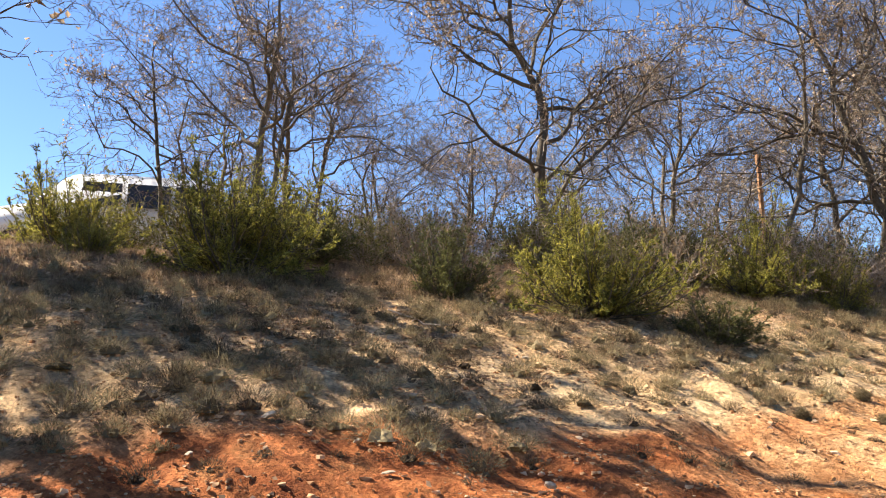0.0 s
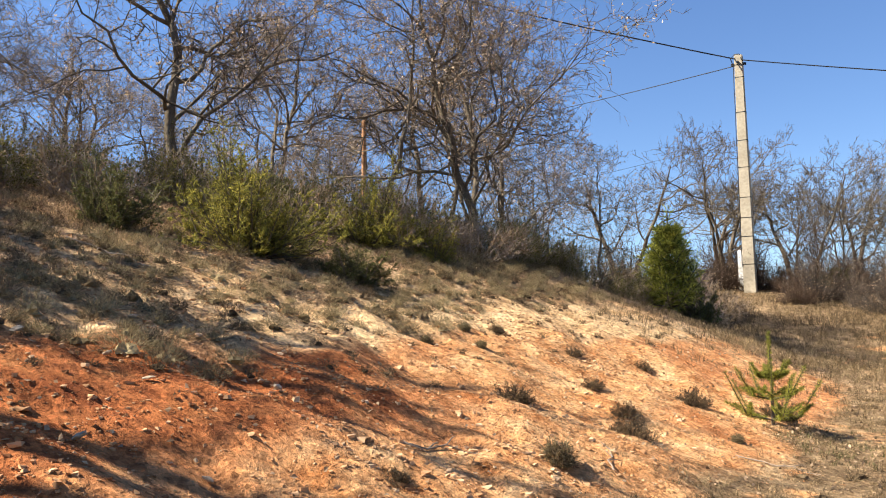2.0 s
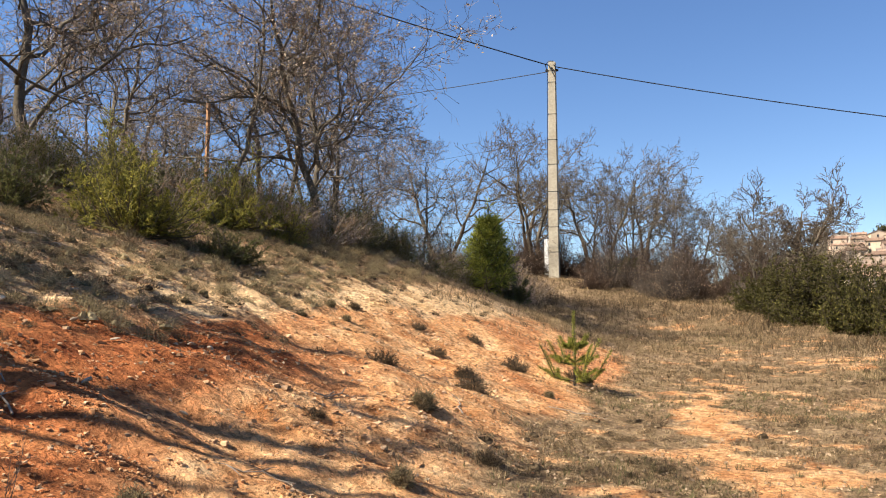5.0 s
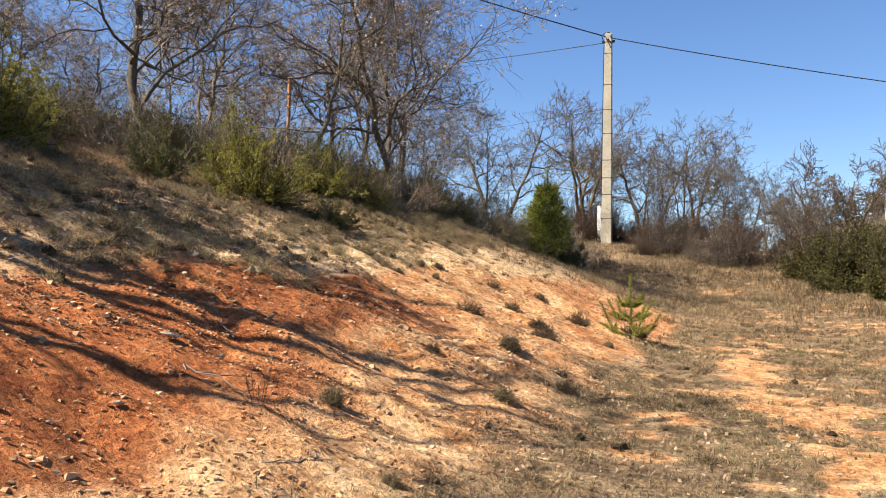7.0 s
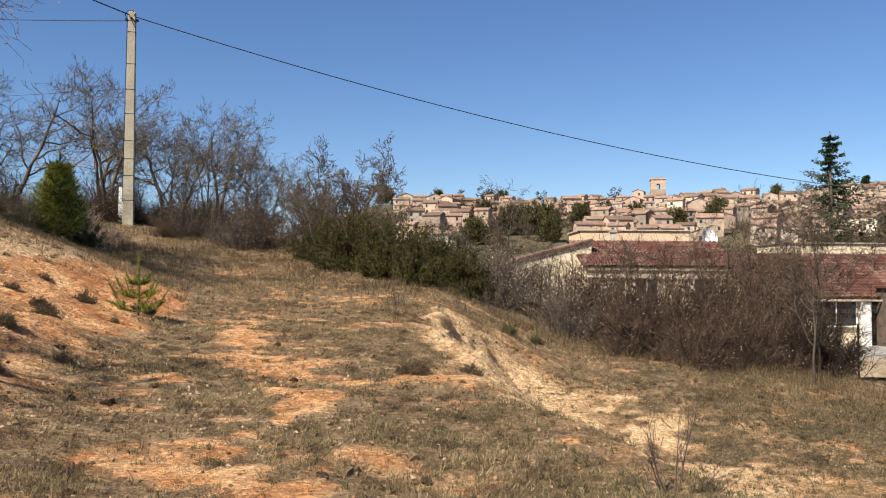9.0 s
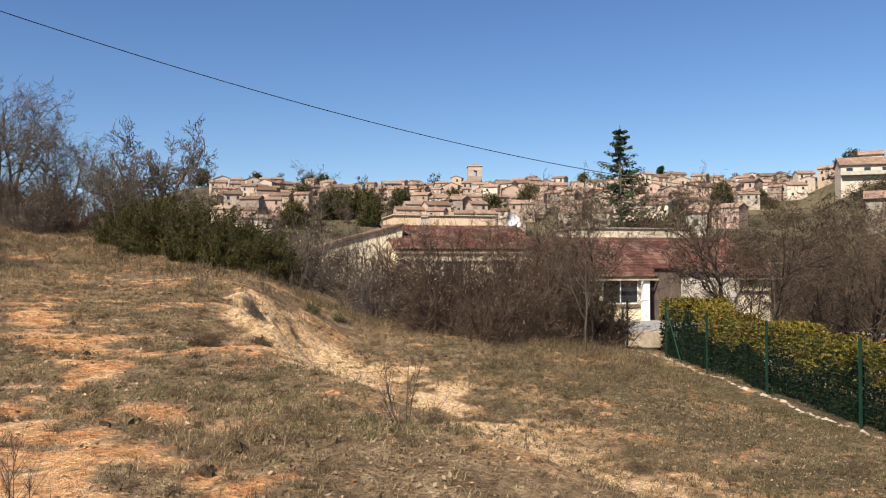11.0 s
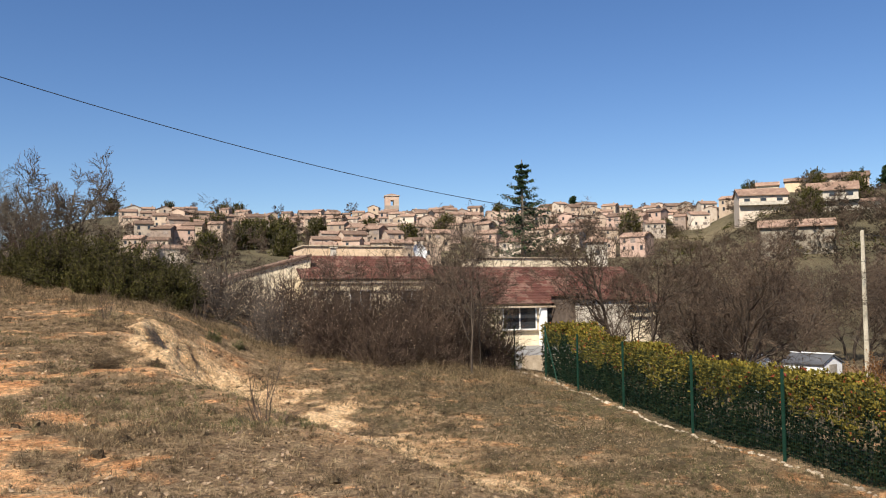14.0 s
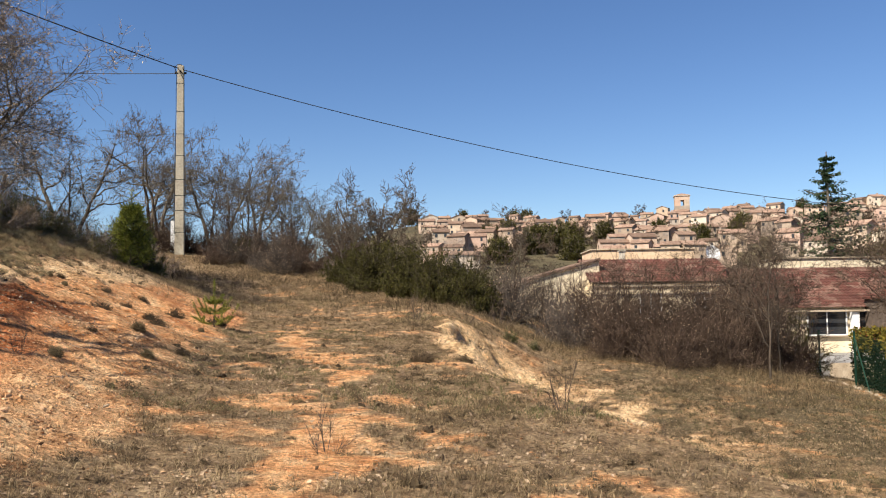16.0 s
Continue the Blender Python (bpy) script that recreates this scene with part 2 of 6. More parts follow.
def height(x, y, detail=True):
    x, y = np.asarray(x, float), np.asarray(y, float)
    # the terrace and the cut bank above it
    q = np.clip(y - 16, 0, 22)
    up = 0.12 + 0.045 * np.clip(y, -40, 60) - 0.03 * np.clip(x, -14, 8) + 0.003 * q * q
    d = bank(x, y)
    rise = 0.41 * 0.5 * (d + np.sqrt(d * d + 0.25)) - 0.04
    rise = rise - 0.09 * np.clip(d - 4.6, 0, None) - 0.19 * np.clip(d - 7.5, 0, None) - 0.12 * np.clip(d - 16, 0, None)
    rise = np.clip(rise, -0.02, 9) * (1 - 0.76 * step(20, 29, y))
    up = up + rise
    # the lower ground by the fence and the gardens
    low = -1.02 + 0.03 * np.clip(y - 14, -30, 8) + 0.11 * np.clip(y - 16.5, 0, 8) * (1 - step(4, 12, x)) - 0.035 * np.clip(y - 24, 0, 40) - 0.17 * np.clip(x - 11.5, 0, 13) - 0.02 * np.clip(x - 24, 0, 80)
    w = 2.6 - 1.45 * step(14.5, 16.5, y) * (1 - step(19.5, 21.5, y)) + 0.42 * np.clip(y - 20, 0, 12)
    off = x - brow(y) - 0.12 * rough(x, y, 1.6, 3, 5) * step(5, 8, y) * (1 - step(30, 40, y))
    t = step(0, 1, off / w)
    z = up * (1 - t) + np.minimum(low, up) * t
    # the valley and the hill of the village
    r = np.hypot(x, y)
    hill = 3 + 0.15 * (np.clip(r, 0, 430) - 165) - 0.05 * np.clip(r - 430, 0, 900)
    east = step(36, 42, np.degrees(np.arctan2(x, np.maximum(y, 1))))
    hill = hill * (1 - east) + east * (6.5 + 0.185 * (np.clip(r, 100, 312) - 150) - 0.05 * np.clip(r - 330, 0, 900))
    valley = -5 + 0 * x
    side = step(-60, 40, x + 0.12 * y) * step(-160, 0, y)
    hill = valley + (np.maximum(hill, valley) - valley) * (0.3 + 0.7 * side) + 1.2 * rough(x, y, 60, 3, 9) * step(120, 260, r)
    k = step(48, 110, r)
    z = z * (1 - k) + hill * k
    if detail:
        near = 1 - step(26, 45, r)
        z = z + near * (0.035 * rough(x, y, 1.1, 4, 1) + 0.012 * rough(x, y, 0.22, 2, 3))
        scar = step(-0.3, 0.3, off) * (1 - step(1.3, 1.9, off)) * step(13.0, 14.5, y) * (1 - step(20.2, 21.6, y))
        z = z + scar * near * (0.22 * rough(x, y, 0.5, 4, 41) + 0.05 * rough(x, y, 0.14, 2, 43))
        # rills and slips in the bare bank
        face = step(0.1, 0.8, d) * (1 - step(3.2, 4.4, d)) * (1 - step(17, 20, y))
        z = z + face * near * (0.05 * rough(x * 0.5, y * 1.6, 0.5, 3, 21) + 0.03 * rough(x, y, 0.3, 3, 45))
    return z


def bank(x, y):
    """How far up the cut bank, from its foot."""
    return -3.2 - 0.16 * (np.clip(y, 2, 26) - 10) - np.asarray(x, float)


def zones(x, y):
    d = bank(x, y)
    n1, n2, n3 = rough(x, y, 2.2, 4, 31), rough(x, y, 0.7, 3, 33), rough(x, y, 0.22, 2, 35)
    face = step(-0.05, 0.35, d + 0.3 * n1 + 0.2 * n2) * (1 - step(3.0, 3.7, d + 0.4 * n1 + 0.25 * n2 + 0.12 * np.clip(y - 15, 0, 9)))
    face = face * (1 - step(20.4, 22.0, y + 0.5 * n1))
    red = (1 - step(2.8, 3.3, d + 0.2 * n1)) * face * step(0.7, 1.9, d + 0.5 * n1) * (1 - step(11.0, 13.6, y + 0.8 * n1)) + 0.5 * face * step(0.25, 0.6, n1)
    past = np.clip(y - 14, 0, 8)
    top = step(2.7, 3.1, d + 0.15 * past + 0.16 * n1 + 0.14 * n2 + 0.08 * n3) * (1 - step(4.2, 5.2, d + 0.2 * past + 0.6 * n1)) * step(10.2, 12.2, y + 0.5 * n1) * (1 - step(21, 23, y))
    b = np.asarray(x, float) - brow(y)
    lowpath = step(-0.25, 0.25, b + 0.2 * n1) * (1 - step(3.0, 4.6, b + 0.9 * n1)) * step(6, 8.5, y) * (1 - step(18.4, 20.2, y + 0.6 * n1))
    wide = step(0.8, 2, b) * (1 - step(3.8, 6.5, b)) * step(9, 11, y) * (1 - step(18, 21.5, y)) * step(-0.3, 0.4, n1 + 0.7 * n2 + 0.4 * n3)
    top = np.maximum(top, 0.85 * step(2.75, 3.2, d + 0.16 * n1 + 0.14 * n2) * (1 - step(17, 20, y)))
    pale = np.clip(top + lowpath * step(-0.8, -0.05, n2 + 0.6 * n3 + 0.3 * n1) + wide, 0, 1)
    pale = np.maximum(pale, 0.35 * step(-0.1, 0.4, d + 0.2 * n2) * (1 - step(0.8, 1.6, d + 0.4 * n1)) * (1 - step(8.0, 10.5, y)))
    scar = step(-0.25, 0.05, b + 0.25 * n2) * (1 - step(2.0, 3.2, b + 0.5 * n1 + 0.3 * n2)) * step(11.6, 13.4, y + 0.6 * n1) * (1 - step(20.8, 22.6, y + 0.5 * n1))
    pale = np.maximum(pale, scar)
    # worn strips of bare orange earth on the terrace
    middle = np.interp(y, (4, 5.5, 8.5, 11.5, 14, 16.2, 18.6, 21), (-0.8, -0.95, -1.25, -1.4, -2.0, -2.7, -3.2, -3.6))
    track = 1 - np.clip(np.abs(x - middle + 0.25 * n1) / (0.46 + 0.24 * step(7, 11, y)), 0, 1)
    track2 = 1 - np.clip(np.abs(y - 11.95 + 0.3 * n1) / 0.75, 0, 1)
    bare = step(0.34, 0.62, track * step(3, 4.5, y) * (1 - step(17.5, 21, y)) + 0.6 * n2 + 0.1 * n1 + 0.55 * n3 - 0.12)
    bare = np.maximum(bare, step(0.3, 0.65, track2 * step(-2.0, -1.0, x) * (1 - step(0.5, 1.2, x)) + 0.5 * n2 + 0.35 * n3 - 0.1))
    bare = np.maximum(bare, 0.6 * step(0.8, 1.2, n1 + 0.7 * n2) * (1 - step(20, 25, y)))
    litter = 1 - np.clip(np.maximum.reduce([face, scar * step(-1.2, -0.6, n3 + 0.5 * n2), pale * step(-0.8, 0.1, n2 + 0.35), bare * (d < 0.6)]), 0, 1)
    crown = step(3.0, 4.2, d)
    litter = np.clip(np.maximum(litter, crown * (0.3 + 0.7 * n2 + 0.4 * n3 + 0.45 * step(5.2, 6.8, d))), 0, 1)
    litter = np.maximum(litter, 0.62 * step(2.9, 3.3, d + 0.2 * n2) * (1 - step(11.5, 13.5, y + 0.5 * n1)) * step(-0.5, 0.5, n3 + 0.4 * n2))
    return np.clip(red, 0, 1), pale, litter


def olive(x, y):
    """Where the ground by the fence is grown over with winter grass."""
    b = np.asarray(x, float) - brow(y)
    return 0.7 * step(3.0, 5.2, b + 1.2 * rough(x, y, 1.5, 3, 37)) * step(-0.7, 0.2, rough(x, y, 0.8, 3, 39)) * step(3, 6, y)


def spaced(a, b, fine, reach, grow):
    mid = list(np.arange(a, b, fine))
    out, s = [mid[-1]], fine
    while out[-1] < reach:
        s *= grow
        out.append(out[-1] + s)
    left, s = [mid[0]], fine
    while left[-1] > -reach:
        s *= grow
        left.append(left[-1] - s)
    return np.array(left[:0:-1] + mid + out[1:])


gx, gy = spaced(-11.5, 11.5, 0.085, 4200, 1.085), spaced(2.0, 24.0, 0.085, 4200, 1.085)
GX, GY = np.meshgrid(gx, gy)
GZ = height(GX, GY)
k = np.arange(len(gy) - 1)[:, None] * len(gx) + np.arange(len(gx) - 1)[None]
quads = np.stack([k, k + 1, k + 1 + len(gx), k + len(gx)], -1).reshape(-1, 4)
me = mesh_of("ground", np.stack([GX, GY, GZ], -1).reshape(-1, 3), quads, EARTH, True)
for key, values in zip(("red", "pale", "litter", "far"), (*zones(GX, GY), np.maximum(step(45, 90, np.hypot(GX, GY)), olive(GX, GY) * (1 - zones(GX, GY)[1])))):
    me.attributes.new(key, "FLOAT", "POINT").data.foreach_set("value", np.asarray(values, np.float32).ravel())
ground = tagged(new("ground", me), "orange clay bank and dry grassy terrace falling to a valley", "ground", kind="structure")


def at_ground(x, y, sink=0.0):
    return float(height(x, y)) - sink


# ---- plants: shared builders ----
def unit(v):
    return v / (np.linalg.norm(v, axis=-1, keepdims=True) + 1e-9)


def sticks(p, q, r0, r1):
    """Thin three-sided sticks from points p to points q."""
    p, q = np.asarray(p, float), np.asarray(q, float)
    n = len(p)
    d = unit(q - p)
    a = unit(np.cross(d, np.where(np.abs(d[:, 2:3]) > 0.9, [[1.0, 0, 0]], [[0, 0, 1.0]])))
    b = np.cross(d, a)
    r0, r1 = np.broadcast_to(r0, (n,))[:, None], np.broadcast_to(r1, (n,))[:, None]
    rows = [p + r0 * (a * math.cos(t) + b * math.sin(t)) for t in (0, 2.094, 4.189)] + [q + r1 * (a * math.cos(t) + b * math.sin(t)) for t in (0, 2.094, 4.189)]
    v = np.stack(rows, 1).reshape(-1, 3)
    k = 6 * np.arange(n)[:, None, None] + np.array([[0, 1, 4, 3], [1, 2, 5, 4], [2, 0, 3, 5]])[None]
    return v, k.reshape(-1, 4)


def join(*some):
    verts, faces, base = [], [], 0
    for v, f in some:
        verts.append(v)
        faces.append(f + base)
        base += len(v)
    return np.concatenate(verts), np.concatenate(faces)


def cards(points, ways, size, rng, aspect=1.6, spread=0.6):
    """Small bent leaves at the given points, turned at random about the given ways."""
    p, n = np.asarray(points, float), len(points)
    a = unit(np.asarray(ways, float) + rng.normal(0, spread, (n, 3)))
    b = unit(np.cross(a, rng.normal(0, 1, (n, 3))))
    c = np.cross(a, b)
    s = size * rng.uniform(0.6, 1.35, (n, 1))
    w = s / aspect
    v = np.stack([p, p + a * s * 0.5 + b * w * 0.5 + c * w * 0.2, p + a * s, p + a * s * 0.5 - b * w * 0.5 + c * w * 0.2], 1).reshape(-1, 3)
    return v, np.arange(4 * n).reshape(-1, 4)


def grow(rng, tall, spread, radius, up=0.35, kids=(8, 7, 6), crook=0.22, stems=1, splay=0.25, first=0.3, twiggy=(5, 2), reach=0.45, least=0.004, keep=0.55):
    """A bare broadleaved tree: limbs as tapered lines, then its twigs and finest shoots as sticks, and where leaves may hang."""
    limbs, ends = [], []

    def shoot(p, d, length, r, level):
        n = (12, 9, 6, 4)[level]
        pts, q, v = [(*p, r)], np.array(p, float), np.array(d, float)
        main = v.copy()
        for i in range(n):
            v = v + rng.normal(0, crook * (0.7, 1.4, 1.7, 2.2)[level], 3) + keep * (main - v)
            v[2] += (up if level else 0.4) * 0.22
            v /= np.linalg.norm(v)
            q = q + v * length / n
            pts.append((*q, max(r * (0.2 + 0.8 * (1 - (i + 1) / n) ** 0.8), least)))
        limbs.append(pts)
        if level == 3:
            ends.append(pts)
            return
        m = kids[level]
        for j in range(m):
            s = (first + (1 - first) * (j + rng.random()) / m) if level == 0 else (0.15 + 0.85 * (j + rng.random()) / m)
            x = s * n
            i = min(int(x), n - 1)
            a = np.array(pts[i]) * (1 - x + i) + np.array(pts[i + 1]) * (x - i)
            e = np.array(pts[i + 1][:3]) - np.array(pts[i][:3])
            e /= np.linalg.norm(e)
            side = rng.normal(0, 1, 3)
            side -= e * (side @ e)
            side /= np.linalg.norm(side)
            ang = rng.uniform(0.55, 1.25) * (1.0 if level else spread)
            w = e * math.cos(ang) + side * math.sin(ang)
            shoot(a[:3], w, length * rng.uniform(0.45, 0.72) * (1.05 - 0.35 * s), min(a[3] * 0.65, r * (0.4 if level == 0 else 0.5)), level + 1)

    for j in range(stems):
        a = 2 * math.pi * (j + rng.random()) / stems
        d = np.array([splay * math.cos(a) * (stems > 1), splay * math.sin(a) * (stems > 1), 1.0])
        shoot((0.12 * math.cos(a) * (stems > 1), 0.12 * math.sin(a) * (stems > 1), -0.15), d / np.linalg.norm(d), tall * 0.82 * rng.uniform(0.85, 1.05), radius * rng.uniform(0.8, 1.1), 0)
    # twigs along the last limbs, and shoots along the twigs
    e = np.array([[p[:3] for p in pts] for pts in ends])
    m1, m2 = twiggy
    n = len(e)
    s = rng.random((n, m1)) * 3.999
    i = s.astype(int)
    base = e[np.arange(n)[:, None], i] + (e[np.arange(n)[:, None], i + 1] - e[np.arange(n)[:, None], i]) * (s - i)[..., None]
    along = unit(e[np.arange(n)[:, None], i + 1] - e[np.arange(n)[:, None], i])
    way = unit(along + rng.normal(0, 0.75, (n, m1, 3)) + [0, 0, up * 0.3])
    size = np.linalg.norm(e[:, -1] - e[:, 0], axis=1)[:, None, None]
    tip = base + way * size * reach * rng.uniform(0.5, 1.2, (n, m1, 1))
    p1, q1 = base.reshape(-1, 3), tip.reshape(-1, 3)
    s = rng.uniform(0.2, 1.0, (len(p1), m2, 1))
    b2 = p1[:, None] + (q1 - p1)[:, None] * s
    w2 = unit(unit(q1 - p1)[:, None] + rng.normal(0, 0.75, (len(p1), m2, 3)) + [0, 0, up * 0.2])
    q2 = b2 + w2 * np.linalg.norm(q1 - p1, axis=1)[:, None, None] * rng.uniform(0.3, 0.75, (len(p1), m2, 1))
    return limbs, (p1, q1), (b2.reshape(-1, 3), q2.reshape(-1, 3))


def ribbons(p, q, w, rng):
    d = unit(q - p)
    a = unit(np.cross(d, rng.normal(0, 1, p.shape))) * w
    v = np.stack([p - a, p + a, q + a * 0.5, q - a * 0.5], 1).reshape(-1, 3)
    return v, np.arange(4 * len(p)).reshape(-1, 4)


def bare_tree(name, label, seed, tall, spread, radius, leaves=250, leaf=0.07, bark=None, twig=None, leaf_look=None, fine=0.0036, group="", **how):
    t = thing(name, label, "tree", group)
    rng = np.random.default_rng(seed)
    limbs, (p1, q1), (p2, q2) = grow(rng, tall, spread, radius, **how)
    # true to its height, whatever the limbs have reached
    k = tall / np.quantile(q2[:, 2], 0.995)
    limbs = [[(a * k, b * k, c * k, w) for a, b, c, w in line] for line in limbs]
    p1, q1, p2, q2 = p1 * k, q1 * k, p2 * k, q2 * k
    part("trunk", mesh_of("trunk", *tubes(limbs, 5), bark or BARK, True), None, t)
    part("crown", mesh_of("crown", *join(ribbons(p1, q1, fine * 1.4, rng), ribbons(p2, q2, fine, rng)), twig or TWIG), None, t)
    if leaves:
        # the leaves hang on in clumps
        pick = rng.integers(0, len(q2), max(5, leaves // 50))
        few = q2[rng.integers(0, len(q2), min(len(q2), leaves * 6))]
        near = np.min(np.linalg.norm(few[:, None] - q2[pick][None], axis=2), axis=1)
        p = few[np.argsort(near + rng.exponential(0.1 * tall, len(few)))[:leaves]]
        part("foliage", mesh_of("foliage", *cards(p, np.tile((0, 0, -0.5), (len(p), 1)), leaf, rng, 1.5, 0.9), leaf_look or DRY_LEAF), None, t, "dry brown leaves left on the twigs")
    return t


def shrub(name, label, category, seed, wide, tall, look_, stems=26, twigs=12, leaves=9, leaf=0.05, aspect=3.0, wood=None, stem_r=0.008, up=0.3, fill=0.35, lump=0.3, group="", sticks_only=False, deep=None, twig_len=0.3, spread=0.5, loose=0.55):
    """A shrub: stems fanning from the foot, twigs along them and leaves along the twigs."""
    t = thing(name, label, category, group)
    rng = np.random.default_rng(seed)
    az, el = rng.uniform(0, 2 * np.pi, stems), np.arcsin(rng.uniform(0.05, 1.0, stems))
    out = rng.uniform(1 - lump, 1.0, stems)
    end = np.stack([np.cos(az) * np.cos(el) * wide / 2 * out, np.sin(az) * np.cos(el) * (deep or wide) / 2 * out, np.maximum(np.sin(el), 0.12) * tall * out], -1)
    foot = end * [0.12, 0.12, 0] + [0, 0, -0.03]
    bend = foot + (end - foot) * 0.5 + np.stack([0 * az, 0 * az, -0.06 * tall + 0 * az], -1) + rng.normal(0, 0.04 * tall, (stems, 3))
    wood_parts = [sticks(foot, bend, stem_r, stem_r * 0.75), sticks(bend, end, stem_r * 0.75, stem_r * 0.35)]
    s = rng.uniform(fill, 1.0, (stems, twigs, 1))
    p = np.where(s < 0.5, foot[:, None] + (bend - foot)[:, None] * s * 2, bend[:, None] + (end - bend)[:, None] * (s * 2 - 1))
    d = unit(unit(end - bend)[:, None] + rng.normal(0, loose, (stems, twigs, 3)) + [0, 0, up])
    q = p + d * tall * twig_len * rng.uniform(0.5, 1.15, (stems, twigs, 1))
    p, q, d = p.reshape(-1, 3), q.reshape(-1, 3), d.reshape(-1, 3)
    q[:, 2] = np.maximum(q[:, 2], 0.01)
    wood_parts.append(sticks(p, q, stem_r * 0.4, stem_r * 0.22))
    if sticks_only:
        b = p[:, None] + (q - p)[:, None] * rng.uniform(0.2, 1, (len(p), 4, 1))
        w = unit(d[:, None] + rng.normal(0, 0.6, (len(p), 4, 3)))
        wood_parts.append(ribbons(b.reshape(-1, 3), (b + w * tall * twig_len * 0.45 * rng.uniform(0.4, 1.2, (len(p), 4, 1))).reshape(-1, 3), stem_r * 0.3, rng))
    part("stem", mesh_of("stem", *join(*wood_parts[:2]), wood or TWIG), None, t)
    part("twig_tangle", mesh_of("twig_tangle", *join(*wood_parts[2:]), wood or TWIG), None, t)
    if leaves:
        s = (np.arange(leaves)[None, :, None] + rng.random((len(p), leaves, 1))) / leaves
        b = (p[:, None] + (q - p)[:, None] * s).reshape(-1, 3)
        w = np.repeat(d, leaves, 0)
        part("foliage", mesh_of("foliage", *cards(b, w, leaf, rng, aspect, spread), look_), None, t)
    return t


def juniper(name, label, seed, wide, tall, look_, plumes=44, subs=26, needles=17, needle=0.042, low=0.04, group="", wood=None):
    """A juniper: feathered plumes of needles rising unevenly from the foot, with dark gaps between them."""
    t = thing(name, label, "bush", group)
    rng = np.random.default_rng(seed)
    az, el = rng.uniform(0, 2 * np.pi, plumes), np.arcsin(rng.uniform(low, 1.0, plumes) ** 0.9)
    out = rng.uniform(0.5, 1.08, plumes) * (1 + 0.18 * np.sin(3 * az + seed))
    end = np.stack([np.cos(az) * np.cos(el) * wide / 2 * out, np.sin(az) * np.cos(el) * wide / 2 * out, np.sin(el) * tall * out], -1)
    foot = end * [0.1, 0.1, 0] + [0, 0, -0.03]
    bend = foot + (end - foot) * [0.58, 0.58, 0.4] + rng.normal(0, 0.03 * tall, (plumes, 3))
    s = rng.uniform(0.12, 1.0, (plumes, subs, 1)) ** 0.8
    p = (1 - s) ** 2 * foot[:, None] + 2 * s * (1 - s) * bend[:, None] + s * s * end[:, None]
    d0 = unit((1 - s) * (bend - foot)[:, None] + s * (end - bend)[:, None])
    d = unit(d0 + rng.normal(0, 0.75, d0.shape) + [0, 0, 0.05])
    long = np.linalg.norm(end - foot, axis=1)[:, None, None] * (0.3 * (1.08 - s) + 0.05) * rng.uniform(0.6, 1.25, s.shape)
    q = p + d * long
    p, q, d = p.reshape(-1, 3), q.reshape(-1, 3), d.reshape(-1, 3)
    q[:, 2] = np.maximum(q[:, 2], 0.01)
    part("stem", mesh_of("stem", *join(sticks(foot, bend, 0.012, 0.008), sticks(bend, end, 0.008, 0.003), sticks(p, q, 0.0028, 0.0014)), wood or BARK), None, t)
    k = (np.arange(needles)[None, :, None] + rng.random((len(p), needles, 1))) / needles
    b = (p[:, None] + (q - p)[:, None] * (0.15 + 0.85 * k)).reshape(-1, 3)
    part("foliage", mesh_of("foliage", *cards(b, np.repeat(d, needles, 0), needle, rng, 3.8, 0.5), look_), None, t)
    return t


def young_pine(name, label, seed, tall, wide, whorls, per, needles, length, group=""):
    t = thing(name, label, "pine tree", group)
    rng = np.random.default_rng(seed)
    lines, pts, ways = [[(0, 0, -0.05, 0.02 * tall), (0.01, 0, tall * 0.5, 0.014 * tall), (0, 0.01, tall * 0.97, 0.005 * tall)]], [], []

    def clothe(line, dense):
        line = np.asarray(line)[:, :3]
        s = rng.uniform(0.1, 1.0, dense) * (len(line) - 1)
        i = np.minimum(s.astype(int), len(line) - 2)
        pts.append(line[i] + (line[i + 1] - line[i]) * (s - i)[:, None])
        d = unit(line[i + 1] - line[i])
        ways.append(unit(d * 0.75 + unit(rng.normal(0, 1, d.shape))))

    clothe([(0, 0, tall * 0.55), (0, 0, tall)], needles)
    for w in range(whorls):
        z = tall * (0.1 + (0.66 if whorls > 3 else 0.42) * w / max(whorls - 1, 1))
        rise = 0.55 if whorls > 3 else 0.85
        reach = wide / 2 * (1.0 - 0.66 * w / max(whorls - 1, 1)) * rng.uniform(0.85, 1.1)
        for j in range(per):
            a = 2 * math.pi * (j + rng.uniform(-0.25, 0.25)) / per + w
            u = np.array([math.cos(a), math.sin(a), 0])
            k = reach * rng.uniform(0.75, 1.1)
            line = [(*(u * 0.0 + [0, 0, z]), 0.008 * tall), (*(u * k * 0.55 + [0, 0, z + 0.1 * k]), 0.006 * tall), (*(u * k + [0, 0, z + rise * k]), 0.003 * tall)]
            lines.append(line)
            clothe(line, needles)
            for sgn in (-1, 1):
                side = np.array([-u[1], u[0], 0]) * sgn
                o = u * k * 0.5 + [0, 0, z + 0.1 * k]
                two = [(*o, 0.004 * tall), (*(o + u * k * 0.25 + side * k * 0.3 + [0, 0, 0.22 * k]), 0.002 * tall)]
                lines.append(two)
                clothe(two, needles // 2)
    part("trunk", mesh_of("trunk", *tubes([l if len(l) > 2 else [l[0], tuple((np.array(l[0]) + np.array(l[1])) / 2), l[1]] for l in lines], 5), BARK, True), None, t)
    p, w = np.concatenate(pts), np.concatenate(ways)
    part("needles", mesh_of("needles", *cards(p, w, length, rng, 10, 0.12), PINE), None, t)
    return t


